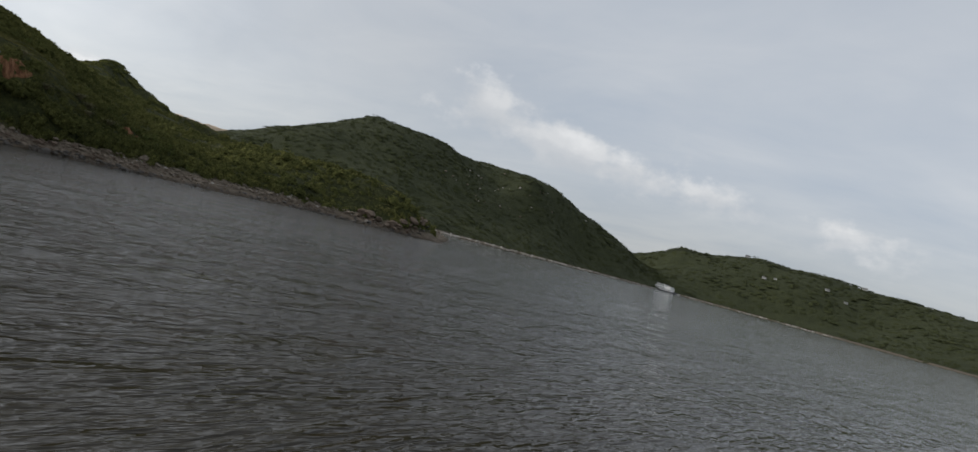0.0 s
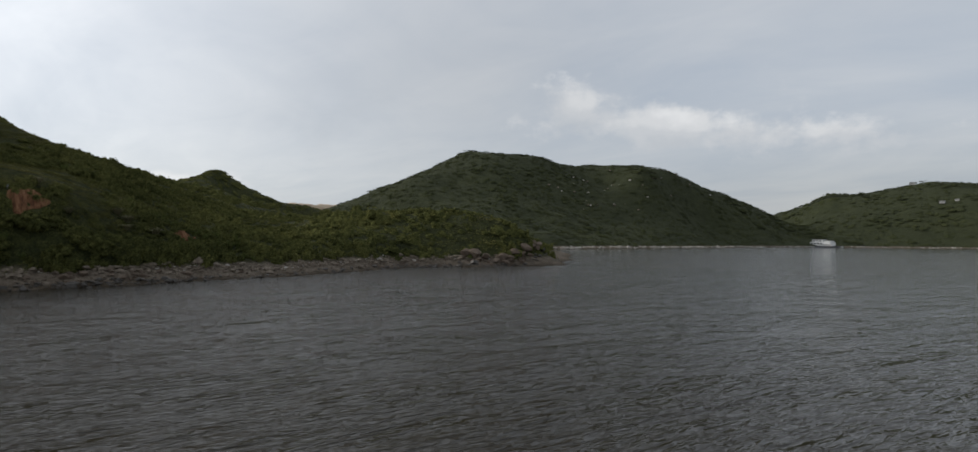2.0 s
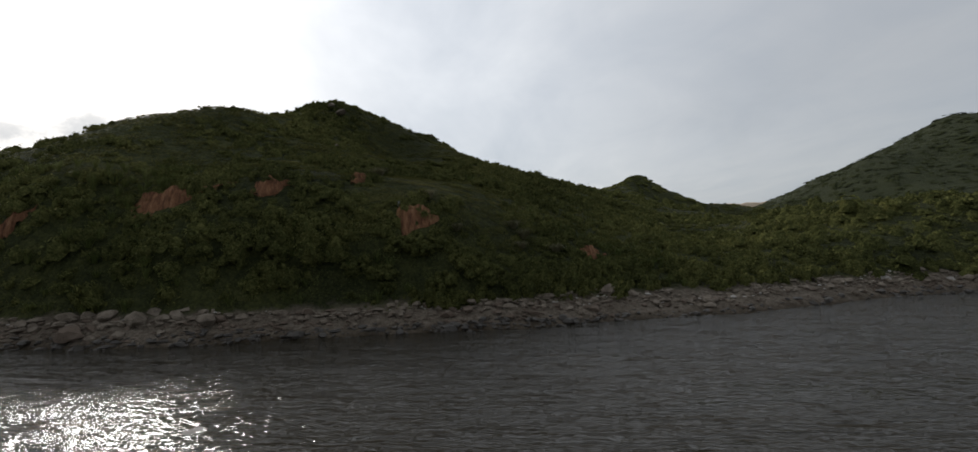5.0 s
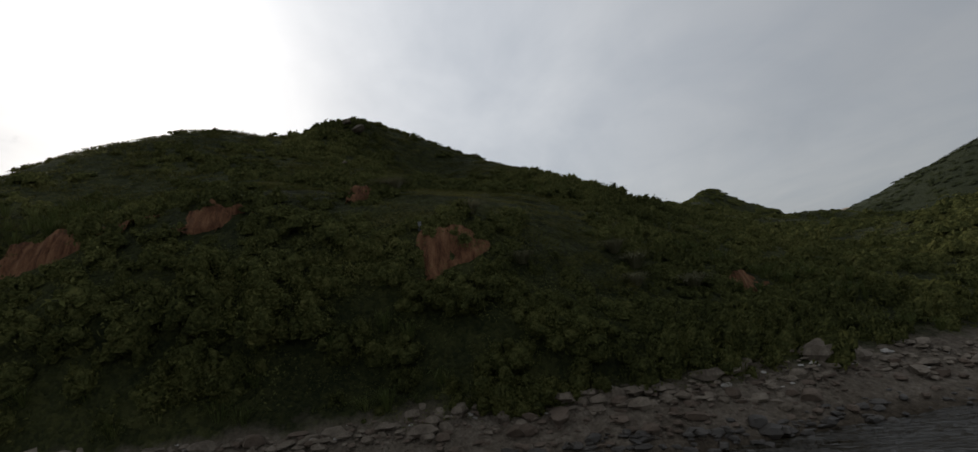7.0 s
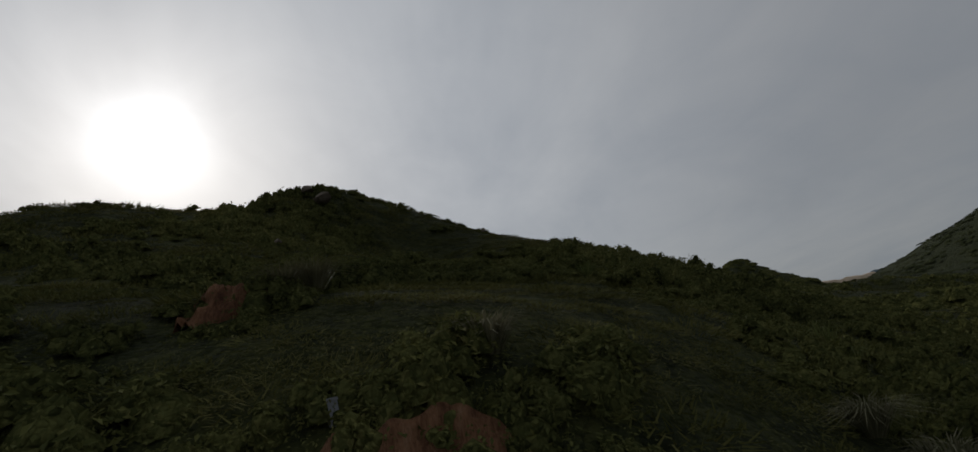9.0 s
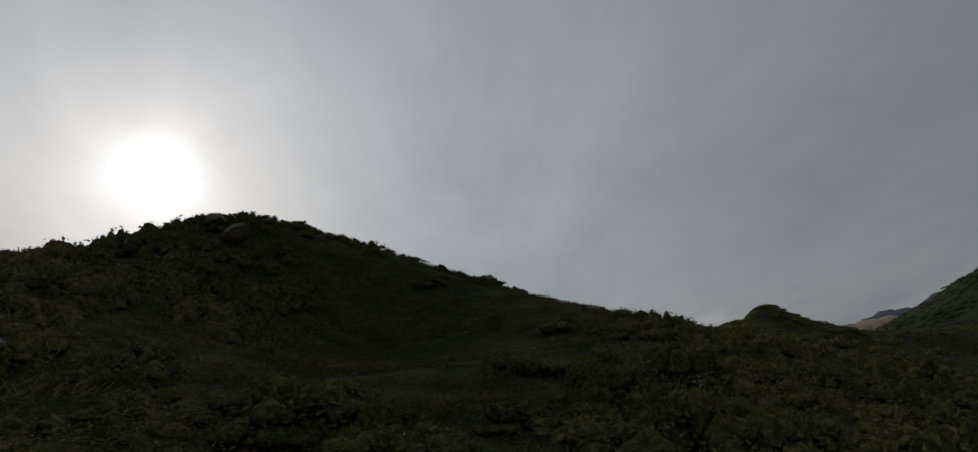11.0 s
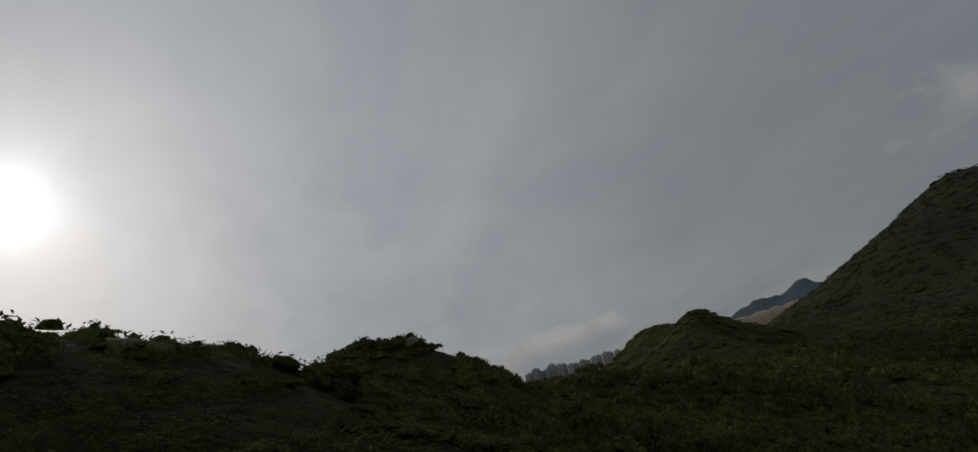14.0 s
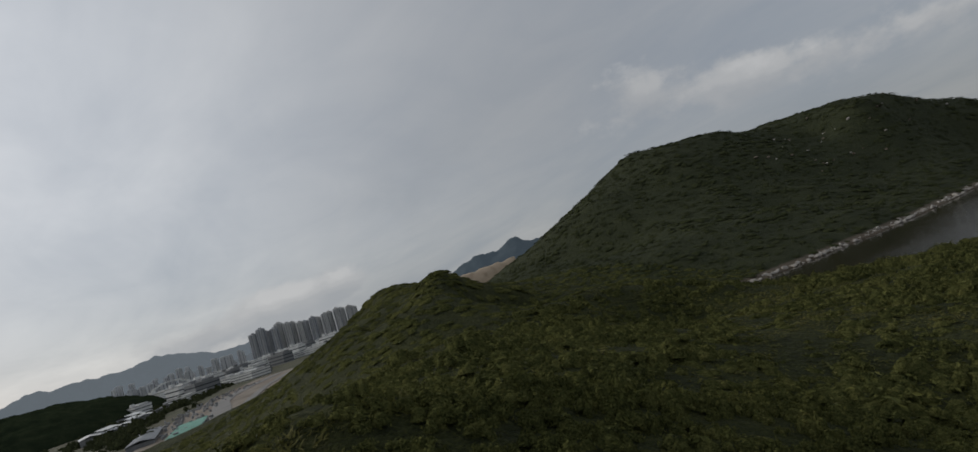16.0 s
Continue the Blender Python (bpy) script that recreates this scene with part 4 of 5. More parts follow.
def lay_shore():
    rng = np.random.RandomState(5)
    line = np.array(spaced([(*p, 0) for p in SHORE[3:19]], 0.5))[:, :2]
    way = np.gradient(line, axis=0)
    way /= np.linalg.norm(way, axis=1)[:, None]
    inland = np.stack([-way[:, 1], way[:, 0]], 1)
    # the large stones that stand out
    for k, (x, y, size, mat_name) in enumerate(((-87.5, 12.6, 1.25, "rock"), (-88.5, 10.2, 0.85, "rock"), (-86.5, 8.6, 1.1, "warm_rock"), (-84.8, 9.9, 0.8, "dark_rock"), (-84.3, 8.4, 0.75, "dark_rock"), (-83.9, 9.6, 0.6, "dark_rock"), (-83.7, 10.8, 0.5, "dark_rock"), (-85.1, 5.2, 0.6, "dark_rock"), (-87.9, 15.6, 0.7, "rock"), (-89.3, 6.6, 0.8, "rock"), (-88.6, 13.6, 0.7, "rock"), (-89.1, 8.4, 0.75, "rock"), (-89.4, 3.6, 0.7, "rock"), (-88.5, 5.0, 0.5, "rock"), (-87.9, 25.4, 0.55, "warm_rock"), (-62.1, 25.3, 0.75, "dark_rock"), (-61.9, 27.1, 0.45, "dark_rock"), (-64.8, 29.0, 0.35, "dark_rock"))):
        boulder(x, y, size, mat_name, k, 0.25, k * 1.3, z=SEA - 0.42 if x > -78 else None)
    for k in range(120):
        i = rng.randint(0, len(line))
        d = rng.uniform(-0.8, 3.7)
        x, y = line[i] + inland[i] * d
        tip = 105 < y < 150
        if not tip and float(height([x], [y])[0]) > SEA + 2.0:
            continue
        size = rng.uniform(0.22, 0.55) * (1.9 if tip and d > 0.5 else 1.0) * (1.25 if y < 20 else 1.0)
        boulder(x, y, size, "dark_rock" if d < 0.9 else "warm_rock" if tip or rng.rand() < 0.25 else "rock", k, 0.25, rng.uniform(0, 6))
    # the broken rock face at the tip of the headland
    for k, (x, y) in enumerate(spaced([(-93.5, 109, 0), (-88.6, 113, 0), (-86.6, 121, 0), (-88.5, 131, 0)], 1.9)[i][:2] for i in range(13)):
        boulder(x + rng.uniform(-0.6, 0.4), y, rng.uniform(0.9, 1.7), "warm_rock", k, 0.0, rng.uniform(0, 6), "tan broken rock at the foot of the headland")
    # shingle: wet at the waterline, brown gravel, then a rim of pale storm-thrown stones
    small = [(rock_shape(140 + k, 1, 6), NOTHING) for k in range(5)]
    for name, n, lo, hi, mean, mat_name, words in (
        ("wet_shingle", 1900, -0.7, 1.1, 0.15, "dark_rock", "dark wet stones at the waterline"),
        ("beach_gravel", 3300, 0.5, 3.6, 0.11, "warm_rock", "brown gravel and small stones on the beach"),
        ("shingle", 2600, 2.2, 4.9, 0.2, "rock", "grey stones along the top of the beach"),
        ("pale_stones", 340, 2.6, 4.8, 0.12, "pale_rock", "scattered pale stones along the top of the beach"),
    ):
        i = rng.randint(0, len(line), n)
        d = rng.uniform(lo, hi, n)
        xy = line[i] + inland[i] * d[:, None] + rng.normal(0, 0.2, (n, 2))
        sandy = (xy[:, 1] > 52) & (xy[:, 1] < 84) & (d < 2.8) & (rng.rand(n) < 0.8)  # a strip of bare sand
        z = height(xy[:, 0], xy[:, 1])
        low = ~sandy & (z < SEA + 2.35)
        xy, d, z = xy[low], d[low], z[low]
        size = np.exp(rng.normal(math.log(mean), 0.55, len(d)))
        spots = np.stack([xy[:, 0], xy[:, 1], z + size * 0.2, rng.uniform(0, 6.28, len(d)), size, size * rng.uniform(0.55, 1.0, len(d))], 1)
        scatter(name, spots, small, (MAT[mat_name], MAT[mat_name]), words, "stones")
    # pale rocks of the far coast and hill
    line = np.array(spaced([(*p, 0) for p in FAR_COAST[:13]], 1.0))[:, :2]
    way = np.gradient(line, axis=0)
    inland = np.stack([-way[:, 1], way[:, 0]], 1) / np.linalg.norm(way, axis=1)[:, None]
    n = 900
    i = rng.randint(0, len(line), n)
    d = np.abs(rng.normal(0, 1, n)) * 1.8 + 0.3
    xy = line[i] + inland[i] * d[:, None]
    size = np.clip(np.exp(rng.normal(math.log(0.7), 0.5, n)), 0.2, 1.5)
    spots = np.stack([xy[:, 0], xy[:, 1], height(xy[:, 0], xy[:, 1]) + 0.1 * size, rng.uniform(0, 6.28, n), size, size * rng.uniform(0.5, 1.2, n)], 1)
    scatter("coast_rocks", spots, small, (MAT["pale_rock"], MAT["pale_rock"]), "pale weathered rocks along the far coast", "rocks")
    for k in range(60):
        x, y = rng.uniform(-400, -265), rng.uniform(560, 880)
        if float(height([x], [y])[0]) > 40:
            boulder(x, y, rng.uniform(0.8, 2.0), "rock" if k % 3 else "pale_rock", k, -0.1, rng.uniform(0, 6))
    top = float(height([-136.4], [23.9])[0])
    boulder(-136.4, 23.9, 0.95, "rock", 1, 0.0, 0.4, "large grey boulder on the hill crest", top + 0.5)
    for x, y, size, k in ((-137.2, 22.4, 0.7, 2), (-118.0, 25.0, 0.35, 0), (-150.4, 42.2, 0.5, 3), (-165.5, 41.0, 0.45, 2)):
        boulder(x, y, size, "rock", k, -0.2, 1.1 * k, "weathered grey rock in the scrub", float(height([x], [y])[0]) + 0.3)


def earth_scar(x0, y0, w, h, seed):
    """A slumped face of bare soil with runnels, its rim tucked under the turf."""
    n, m = 44, 30
    u, v = np.meshgrid(np.linspace(-1, 1, n), np.linspace(-1, 1, m))
    y = y0 + (u.ravel() * (1 - 0.25 * v.ravel()) * 0.5 - 0.24 * v.ravel()) * w
    x = x0 + v.ravel() * h * 0.58
    r = np.hypot(u.ravel(), v.ravel()) * (1 + 1.25 * rough_noise(u.ravel() * 3 + seed * 9, v.ravel() * 3, 1.5, 4))
    lift = 0.36 * np.clip(1 - r**2, -0.9, 0.8)
    lift += 0.45 * rough_noise(y * 1.0 + seed, x * 0.35, 0.55, 4) * np.clip(1.2 - r, 0, 1)
    z = height(x, y) + lift
    f = (np.arange(m - 1)[:, None] * n + np.arange(n - 1)[None]).ravel()
    me = bpy.data.meshes.new("earth_scar")
    fill(me, np.stack([x + 0.4 * np.clip(lift, 0, 1), y, z], 1), np.stack([f, f + n, f + n + 1, f + 1], 1)[:, ::-1], True)
    me.materials.append(MAT["red_earth"])
    return tagged(new("earth_scar", me), "bare reddish earth face eroded into the slope", "bare earth", "earth scars", "structure")


def marker_post(x, y):
    z = float(height([x], [y])[0])
    post = tagged(new("marker_post"), "small grey concrete marker post in the scrub", "post")
    post.matrix_basis = pose(x, y, z - 0.12, 4, -6, 25) @ Matrix.Diagonal((0.75, 0.75, 0.75, 1))
    v, f = ball_quads(0)
    box = np.sign(v)
    part("shaft", box * (0.15, 0.12, 0.3) + (0, 0, 0.25), f, MAT["works_grey"], post)
    part("cap", box * (0.17, 0.14, 0.035) + (0, 0, 0.575), f, MAT["works_grey"], post)


lay_shore()
for k, (sx, sy, w, h) in enumerate(SCARS):
    earth_scar(sx, sy, w, h, k)
marker_post(-93.9, 33.1)

# ---- across the bay ----
def box_mesh(name, boxes, mat):
    """Boxes (centre, half sizes) joined into one mesh."""
    v, f = ball_quads(0)
    corner = np.sign(v)
    verts = np.concatenate([corner * np.array(s) + np.array(c) for c, s in boxes])
    faces = np.concatenate([f + k * len(v) for k in range(len(boxes))])
    me = bpy.data.meshes.new(name)
    fill(me, verts, faces)
    me.materials.append(mat)
    return me


def piece(name, boxes, mat, parent, label=""):
    ob = new(name, box_mesh(name, boxes, mat))
    ob.parent = parent
    return tagged(ob, label) if label else ob


def waterfront_house(x, y, turn):
    z = 3.2
    house = tagged(new("waterfront_building"), "white two-storey waterfront building with flat roofs", "building")
    house.matrix_basis = pose(x, y, z, 0, 0, turn) @ Matrix.Diagonal((0.8, 0.8, 0.75, 1))
    piece("wall", [((0, 0, 3), (17, 7, 3)), ((-6, 1, 8), (9, 5.5, 2.2)), ((11, 0, 7), (5, 5, 1.2))], MAT["white_paint"], house)
    piece("roof", [((-6, 1, 10.5), (9.6, 6, 0.3)), ((11, 0, 8.4), (5.5, 5.5, 0.25))], MAT["concrete"], house)
    for k in range(6):
        piece("window", [((-14 + 5.5 * k, -7.05, 3.4), (1.7, 0.12, 1.1))], MAT["window_glass"], house)
    for k in range(3):
        piece("window", [((-12 + 5.5 * k, -4.6, 8.2), (1.7, 0.12, 0.9))], MAT["window_glass"], house)
    boat = tagged(new("ferry"), "dark-hulled passenger boat with white cabin at the quay", "boat")
    boat.matrix_basis = pose(x + 8, y - 24, SEA + 0.2, 0, 0, turn + 4)
    piece("hull", [((0, 0, 0.8), (13, 3, 1.0)), ((14.5, 0, 1.1), (2.2, 1.8, 0.8))], MAT["boat_hull"], boat)
    piece("cabin", [((-1, 0, 3), (9, 2.6, 1.2)), ((1, 0, 5), (4, 2, 0.8))], MAT["white_paint"], boat)
    piece("window_band", [((-1, -2.62, 3.2), (8, 0.06, 0.45))], MAT["window_glass"], boat)
    tagged(new("quay", box_mesh("quay", [((x - 5, y - 13, SEA + 0.7), (30, 6, 1.1))], MAT["concrete"])), "grey concrete quay along the water", "quay", kind="structure")


def hillside_villa(x, y, turn, size):
    z = float(height([x], [y])[0])
    villa = tagged(new("hillside_house"), "small pale house among trees on the hill", "house", "hillside houses")
    villa.matrix_basis = Matrix.LocRotScale((x, y, z), Euler((0, 0, radians(turn))), (size, size, size))
    piece("wall", [((0, 0, 4), (8, 5, 4.5))], MAT["concrete"], villa)
    piece("roof", [((0, 0, 8.8), (8.6, 5.6, 0.4))], MAT["concrete"], villa)
    for k in range(3):
        piece("window", [((-5 + 5 * k, -5.05, 5.5), (1.4, 0.1, 1.1))], MAT["window_glass"], villa)


waterfront_house(-150, 868, -25)
for vx_, vy_, turn, size in ((-30, 1040, -10, 0.4), (-14, 1044, -5, 0.3), (62, 1060, 5, 0.4), (90, 1052, 8, 0.35), (-70, 1160, 0, 0.45), (120, 1150, 0, 0.5)):
    hillside_villa(vx_, vy_, turn, size)


# ---- the town to the west ----
def tower_block(coat, words):
    tower = tagged(new("apartment_tower"), words, "tower", "apartment towers")
    piece("core", [((0, 0, 0.5), (0.26, 0.26, 0.5))], MAT[coat], tower)
    for dx, dy in ((0.3, 0), (-0.3, 0), (0, 0.3), (0, -0.3)):
        wing = piece("wing", [((dx, dy, 0.485), (0.2, 0.2, 0.49))], MAT[coat], tower)
        piece("window_band", [((dx * 1.68, dy * 1.68, 0.47), (0.012 if dx else 0.05, 0.05 if dx else 0.012, 0.46))], MAT["tower_glass"], wing)
    for dx, dy in ((0.2, 0.2), (-0.2, 0.2), (0.2, -0.2), (-0.2, -0.2)):
        piece("fin", [((dx * 1.42, dy * 1.42, 0.495), (0.03, 0.03, 0.495))], MAT["tower_fin"], tower)
    piece("roof_house", [((0, 0, 1.015), (0.12, 0.12, 0.02))], MAT[coat], tower)
    return tower


rng_town = np.random.RandomState(3)
first = tower_block("tower_wall", "tall grey apartment tower with pale vertical fins")
warm = tower_block("warm_tower", "tall pale grey apartment tower with white vertical fins")
pale = tower_block("pale_tower", "pale mid-rise apartment tower beyond the works")
for k in range(17):
    s = k / 16
    x, y = -3715 + 215 * s + 26 * (k % 2), 1052 + 560 * s
    m = Matrix.LocRotScale((x, y, 3), Euler((0, 0, 0.35 + 0.12 * (k % 3))), None)
    wide, tall = 54 if k < 6 else 44, rng_town.uniform(160, 182) + (14 if k in (1, 4, 6, 13) else 0)
    t_ob = first if k == 0 else warm if k == 4 else copy_thing(first if k < 4 or k in (8, 9) else warm, m)
    t_ob.matrix_basis = m @ Matrix.Diagonal((wide, wide, tall, 1))
for k in range(34):
    x, y = -3980 + rng_town.uniform(-120, 160), 340 + 21 * k + rng_town.uniform(-8, 8)
    wide, tall = rng_town.uniform(24, 40), rng_town.uniform(45, 110)
    (pale if k == 0 else copy_thing(pale, pose(x, y, 3))).matrix_basis = Matrix.LocRotScale((x, y, 3), Euler((0, 0, rng_town.uniform(0, 1.5))), (wide, wide, tall))


def works_building(coat, words):
    shed = tagged(new("industrial_building"), words, "building", "industrial buildings")
    piece("wall", [((0, 0, 0.45), (0.5, 0.5, 0.45)), ((0.1, 0.1, 0.95), (0.3, 0.25, 0.08)), ((-0.3, -0.2, 1.0), (0.08, 0.12, 0.12))], MAT[coat], shed)
    piece("roof", [((0, 0, 0.91), (0.51, 0.51, 0.015))], MAT["concrete"], shed)
    for k in range(3):
        piece("window_band", [((0, 0, 0.2 + 0.25 * k), (0.502, 0.502, 0.032))], MAT["window_glass"], shed)
    return shed


sheds = [works_building("white_paint", "white low industrial building with window bands"), works_building("works_grey", "grey low industrial building with window bands")]
for k in range(110):
    s = rng_town.rand() ** 1.2
    x = -1080 - 2300 * s + rng_town.uniform(-80, 80)
    y = 215 + (x + 1080) * -0.262 + rng_town.uniform(-70, 85) * (1 + s)
    lx, ly, hz = rng_town.uniform(24, 66), rng_town.uniform(20, 45), rng_town.uniform(8, 26)
    m = Matrix.LocRotScale((x, y, 4), Euler((0, 0, 0.25 + rng_town.uniform(-0.1, 0.1))), (lx, ly, hz))
    (sheds[k] if k < 2 else copy_thing(sheds[1 if k % 4 == 0 else 0], m)).matrix_basis = m


for k in range(30):
    x = -1350 - 45 * k + rng_town.uniform(-20, 20)
    y = 45 - (x + 151) * rng_town.uniform(0.28, 0.42)
    m = Matrix.LocRotScale((x, y, 4), Euler((0, 0, 0.3 + rng_town.uniform(-0.1, 0.1))), (rng_town.uniform(24, 60), rng_town.uniform(20, 40), rng_town.uniform(12, 34)))
    copy_thing(sheds[1 if k % 4 == 0 else 0], m).matrix_basis = m


def arch_bridge():
    bridge = tagged(new("arch_bridge"), "white arched road bridge over the far channel", "bridge")
    bridge.matrix_basis = pose(-2425, 388, 4, 0, 0, 8)
    for side in (-7, 7):
        boxes = []
        for k in range(28):
            a = math.pi * (k + 0.5) / 28
            boxes.append(((side * (0.6 + 0.4 * (1 - math.sin(a))), -66 * math.cos(a), 8 + 34 * math.sin(a)), (1.5, 4.2, 1.9)))
        piece("arch_rib", boxes, MAT["white_paint"], bridge)
    piece("deck", [((0, 0, 9), (9, 150, 1.0))], MAT["concrete"], bridge)
    for y in (-140, -95, -66, 66, 95, 140):
        piece("pier", [((0, y, 4), (5, 2, 4.2))], MAT["concrete"], bridge)


arch_bridge()


def hill_mass(name, xs, ys, top, mat, label, category):
    gx_, gy_ = np.meshgrid(xs, ys)
    return tagged(sheet(name, xs, ys, top(gx_, gy_), mat), label, category, kind="structure")


def island_top(x, y):
    u, v = (x + 1270) / 340, (y + 40) / 255
    inside = np.clip(1 - u**2 - v**2, 0, 1)
    return 57 * inside**0.75 + (7 * rough_noise(x, y, 90, 3) + 6 * rough_noise(x, y, 14, 2)) * np.clip(inside * 4, 0, 1) + 3 - 6 * (inside <= 0)


hill_mass("wooded_hill", np.linspace(-1620, -920, 110), np.linspace(-310, 225, 90), island_top, MAT["hill_woods"], "dark wooded hill beside the flat land", "hill")


def range_top(x0, y0, x1, y1, crest, width):
    """A mountain range along a line: crest is (place along it, height)."""
    d = np.array([x1 - x0, y1 - y0], float)
    length = np.hypot(*d)
    d /= length
    at, high = zip(*crest)

    def top(x, y):
        s = ((x - x0) * d[0] + (y - y0) * d[1]) / length
        across = np.abs((x - x0) * -d[1] + (y - y0) * d[0]) / width
        z = np.interp(s, at, high) + 16 * rough_noise(s * length, 0 * s, 90, 5) + 14 * rough_noise(x, y, 60, 4)
        return z * np.clip(1 - across * (1 + 0.5 * rough_noise(x, y, 220, 4)), 0, 1) - 3

    return top


hill_mass("far_mountain", np.linspace(-4650, -4250, 60), np.linspace(-700, 1350, 280), range_top(-4460, -700, -4330, 1350, ((0.0, 150), (0.2, 185), (0.28, 198), (0.335, 220), (0.42, 214), (0.467, 211), (0.505, 198), (0.57, 208), (0.61, 212), (0.63, 216), (0.65, 243), (0.67, 230), (0.69, 232), (0.74, 196), (0.83, 162), (0.93, 154), (1.0, 140)), 190), MAT["far_mountain"], "mountains beyond the town with blue haze painted on", "mountain")
hill_mass("mountain", np.linspace(-4000, -2850, 90), np.linspace(2250, 3550, 100), range_top(-3790, 2380, -2990, 3430, ((0.0, 110), (0.1, 170), (0.14, 206), (0.225, 261), (0.3, 292), (0.365, 274), (0.43, 280), (0.46, 292), (0.525, 326), (0.57, 330), (0.64, 280), (0.8, 240), (1.0, 200)), 330), MAT["mid_mountain"], "dark mountain beyond the saddle with blue haze painted on", "mountain")


def quarry():
    n, m = 40, 16
    s, d = np.meshgrid(np.linspace(0, 1, n), np.linspace(0, 1, m))
    x = -650 - 110 * s + 62 * d + 6 * rough_noise(s * 9, d * 4, 1, 3)
    y = 392 + 200 * s - 56 * d
    z = 52 + 10 * s - 34 * d**1.2 + 2.5 * rough_noise(s * 12, d * 5, 1, 4)
    f = (np.arange(m - 1)[:, None] * n + np.arange(n - 1)[None]).ravel()
    me = bpy.data.meshes.new("quarry_slope")
    back = np.stack([x[0] - 40, y[0] + 36, z[0] - 45], 1)
    verts = np.concatenate([np.stack([x.ravel(), y.ravel(), z.ravel()], 1), back])
    faces = np.stack([f, f + n, f + n + 1, f + 1], 1)
    e = np.arange(n - 1)
    faces = np.concatenate([faces, np.stack([e, e + 1, m * n + e + 1, m * n + e], 1)])
    fill(me, verts, faces, True)
    me.materials.append(MAT["quarry_sand"])
    tagged(new("quarry_slope", me), "bare sandy quarry slope behind the saddle", "slope", kind="structure")


quarry()


def flat_strip(name, line, wide, z, mat, label):
    line = np.array(line, float)
    way = np.gradient(line, axis=0)
    n = np.stack([-way[:, 1], way[:, 0]], 1) / np.linalg.norm(way, axis=1)[:, None] * wide / 2
    k = len(line)
    rows = [np.c_[line + n, np.full(k, z)], np.c_[line - n, np.full(k, z)], np.c_[line + n, np.full(k, z - 0.8)], np.c_[line - n, np.full(k, z - 0.8)]]
    i = np.arange(k - 1)
    faces = np.concatenate([np.stack([i + k, i + k + 1, i + 1, i], 1), np.stack([i, i + 1, i + 2 * k + 1, i + 2 * k], 1), np.stack([i + k, i + 3 * k, i + 3 * k + 1, i + k + 1], 1)])
    me = bpy.data.meshes.new(name)
    fill(me, np.concatenate(rows), faces)
    me.materials.append(mat)
    return tagged(new(name, me), label, name.split("_")[-1], kind="structure")


flat_strip("reclaimed_land", [(-438, 60), (-600, 110), (-900, 210), (-1400, 330), (-2400, 600), (-3900, 1100)], 700, 6.2, MAT["waste_ground"], "flat scrubby reclaimed land with works on it")
flat_strip("works_ground", [(-480, 116), (-560, 137), (-650, 166), (-760, 212), (-850, 258), (-925, 300)], 92, 6.6, MAT["fill_land"], "bare brown earth of a works site")
flat_strip("access_road", [(-505, 116), (-546, 126), (-600, 139), (-660, 152), (-720, 172), (-800, 212), (-900, 275)], 13, 7.0, MAT["asphalt"], "pale haul road across the works site")
flat_strip("site_road", [(-520, 132), (-600, 160), (-700, 200), (-800, 250), (-860, 284)], 7, 7.0, MAT["asphalt"], "pale site road across the works site")


def works_sheet():
    s_ob = tagged(new("green_sheeting"), "bright green sheeting laid over a works area", "sheeting")
    s_ob.matrix_basis = pose(-524, 104.5, 6.9, 0, 0, -15)
    n, m = 22, 8
    u, v = np.meshgrid(np.linspace(-38, 38, n), np.linspace(-8, 8, m))
    z = 0.9 + 0.5 * rough_noise(u, v, 6, 3)
    f = (np.arange(m - 1)[:, None] * n + np.arange(n - 1)[None]).ravel()
    part("cover", np.stack([u.ravel(), v.ravel(), z.ravel()], 1), np.stack([f, f + 1, f + n + 1, f + n], 1), MAT["green_sheet"], s_ob)
    piece("base", [((0, 0, 0.25), (38, 8, 0.25))], MAT["concrete"], s_ob)


works_sheet()


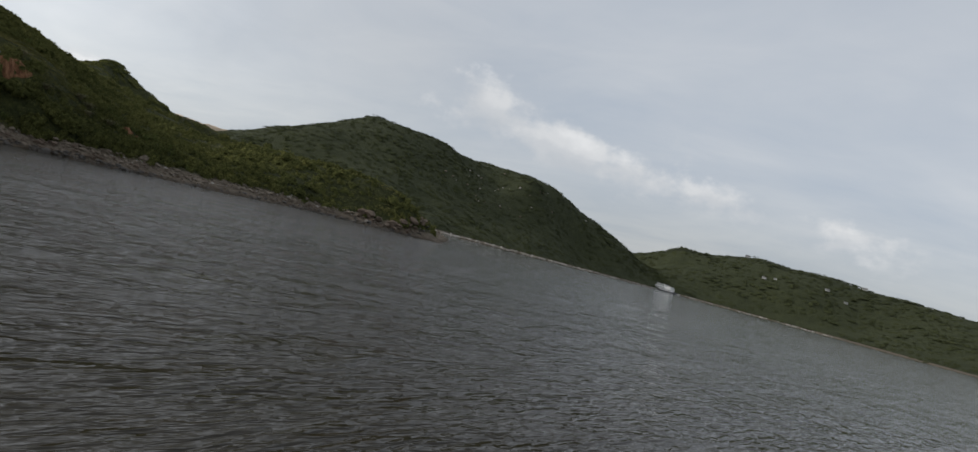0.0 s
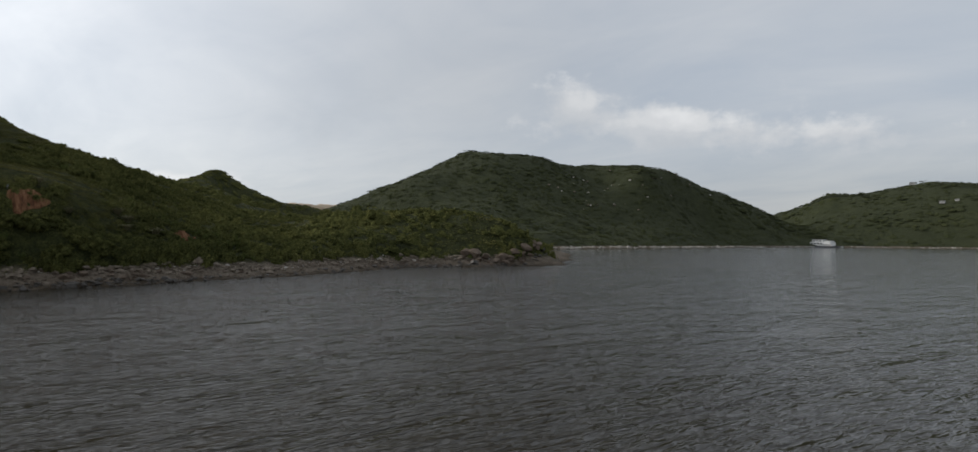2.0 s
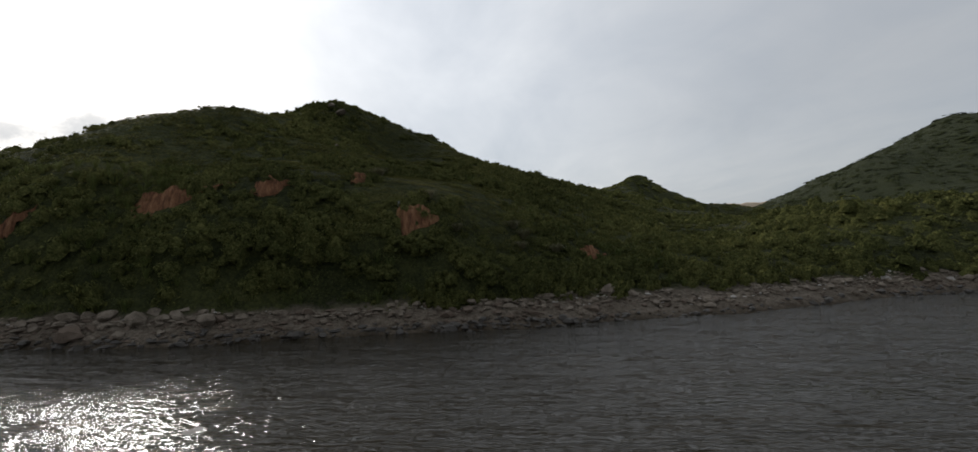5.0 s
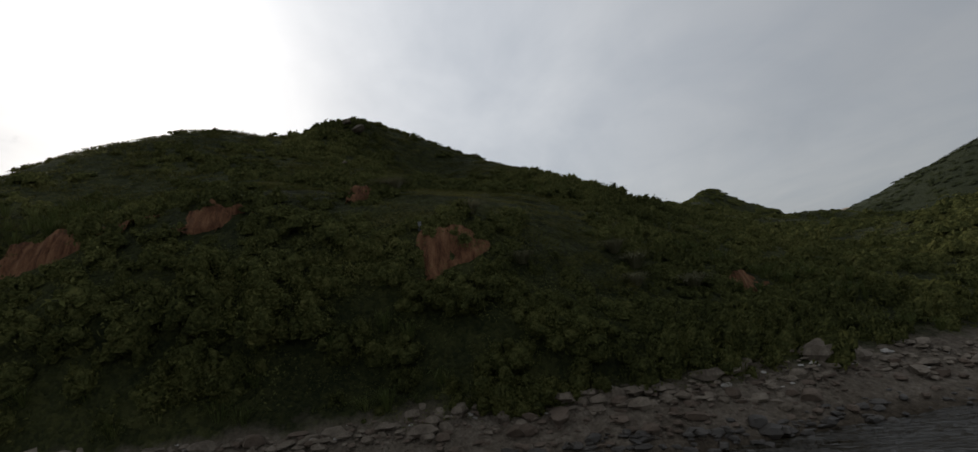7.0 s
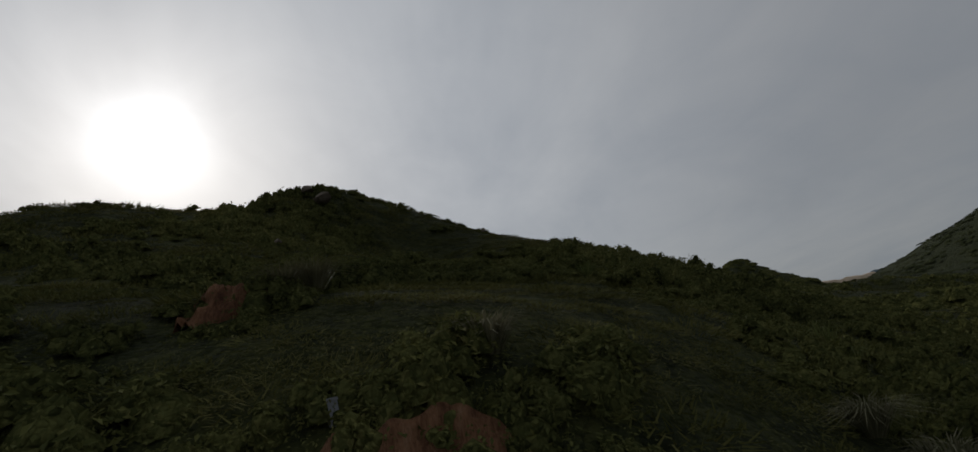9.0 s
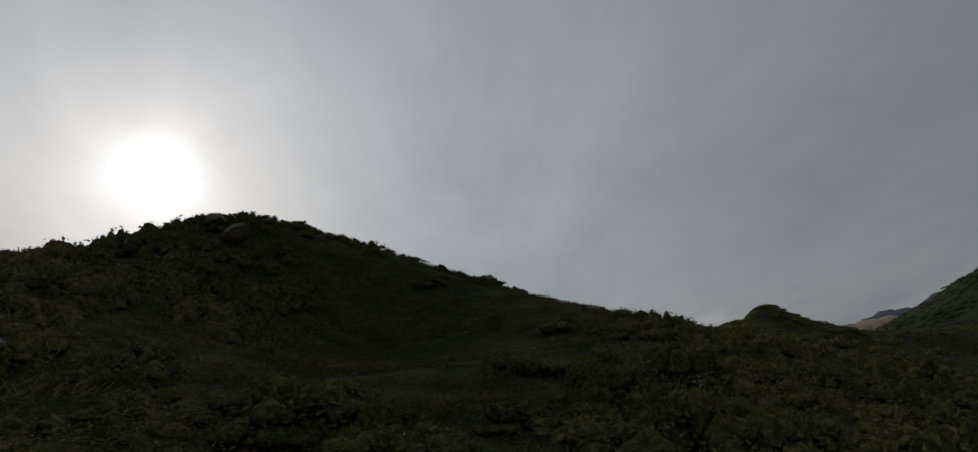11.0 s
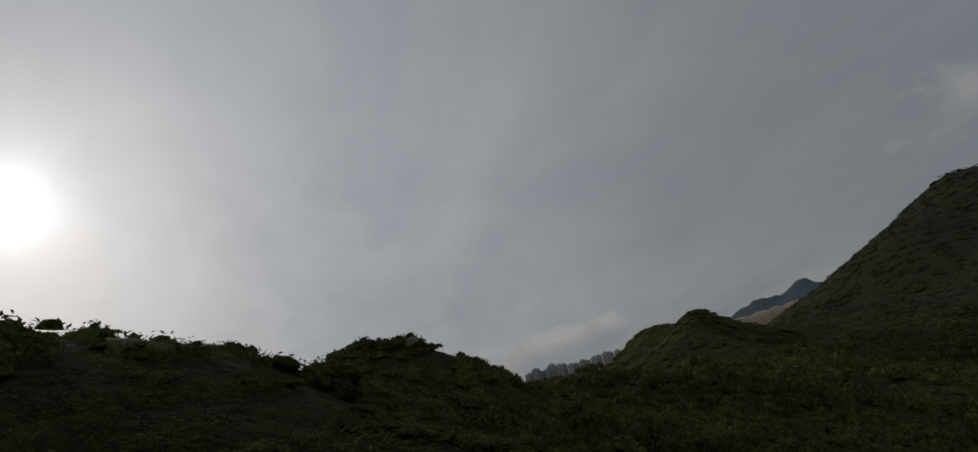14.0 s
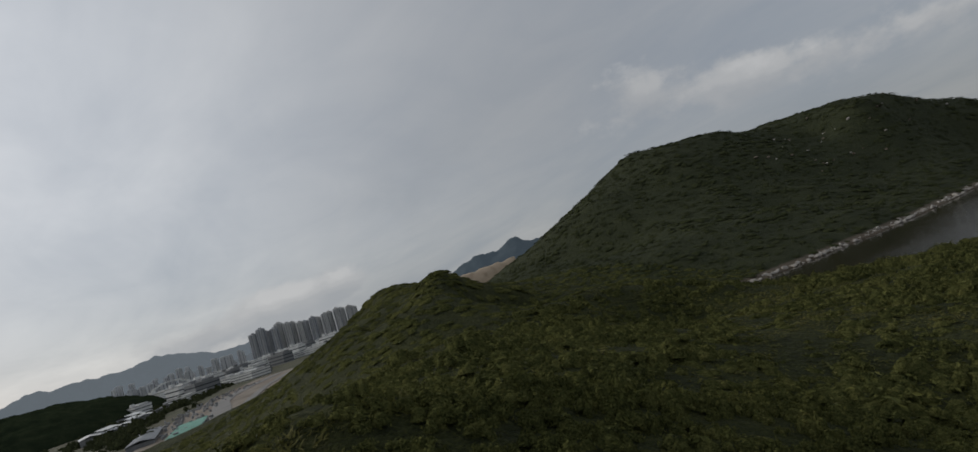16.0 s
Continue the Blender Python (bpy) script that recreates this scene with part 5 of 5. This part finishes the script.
def long_shed(x, y, lx, ly, hz, turn, roof):
    hall = tagged(new("works_hall"), "long low works hall with a shallow pitched roof", "building", "works halls")
    hall.matrix_basis = pose(x, y, 6.2, 0, 0, turn)
    piece("wall", [((0, 0, hz / 2), (lx, ly, hz / 2))], MAT["works_grey"], hall)
    rv = np.array([(-lx, -ly, hz), (lx, -ly, hz), (lx, 0, hz + 0.22 * ly), (-lx, 0, hz + 0.22 * ly), (-lx, ly, hz), (lx, ly, hz)]) * (1.03, 1.08, 1.0) + (0, 0, 0.05)
    part("roof", rv, np.array([(0, 1, 2, 3), (3, 2, 5, 4)]), MAT[roof], hall)
    for side in (-1, 1):
        piece("window_band", [((0, side * ly, 0.62 * hz), (0.9 * lx, 0.06, 0.12 * hz))], MAT["window_glass"], hall)


long_shed(-553, 87, 40, 6.5, 2.6, -11, "blue_roof")
for k in range(16):
    a = k / 15
    long_shed(-735 - 280 * a + rng_town.uniform(-18, 18), 86 + 62 * a + rng_town.uniform(-26, 20), rng_town.uniform(9, 24), rng_town.uniform(5, 9), rng_town.uniform(4, 7), rng_town.uniform(-25, 0), "white_paint" if k % 3 else "blue_roof")


def site_clutter():
    """Stacked materials and parked plant on the works site, too far to tell apart."""
    boxes = []
    for _ in range(160):
        a = rng_town.rand()
        x, y = -500 - 330 * a + rng_town.uniform(-10, 10), 92 + 100 * a * a + 20 * a + rng_town.uniform(-14, 24)
        boxes.append(((x, y, 7.2), (rng_town.uniform(0.5, 2.2), rng_town.uniform(0.4, 1.2), rng_town.uniform(0.4, 1.3))))
    tagged(new("site_materials", box_mesh("site_materials", boxes, MAT["works_grey"])), "stacked grey materials on the works site", "materials", kind="stuff")


site_clutter()


def tree_belts():
    rows = []
    for (x0, y0), (x1, y1), wide, n in (((-880, 150), (-1270, 340), 22, 150), ((-700, 88), (-1020, 140), 45, 170), ((-1000, 120), (-1120, 190), 40, 70), ((-1270, 340), (-1900, 480), 30, 120), ((-560, 82), (-760, 78), 18, 70)):
        a = rng_town.rand(n)
        r = rng_town.uniform(4, 7, n)
        rows.append(np.stack([x0 + (x1 - x0) * a + rng_town.normal(0, wide / 3, n), y0 + (y1 - y0) * a + rng_town.normal(0, wide / 2, n), np.full(n, 6.3), rng_town.uniform(0, 6, n), r, r * rng_town.uniform(0.9, 1.6, n)], 1))
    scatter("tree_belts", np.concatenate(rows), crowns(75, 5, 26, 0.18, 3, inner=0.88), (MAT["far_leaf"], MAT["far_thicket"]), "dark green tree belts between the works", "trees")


tree_belts()
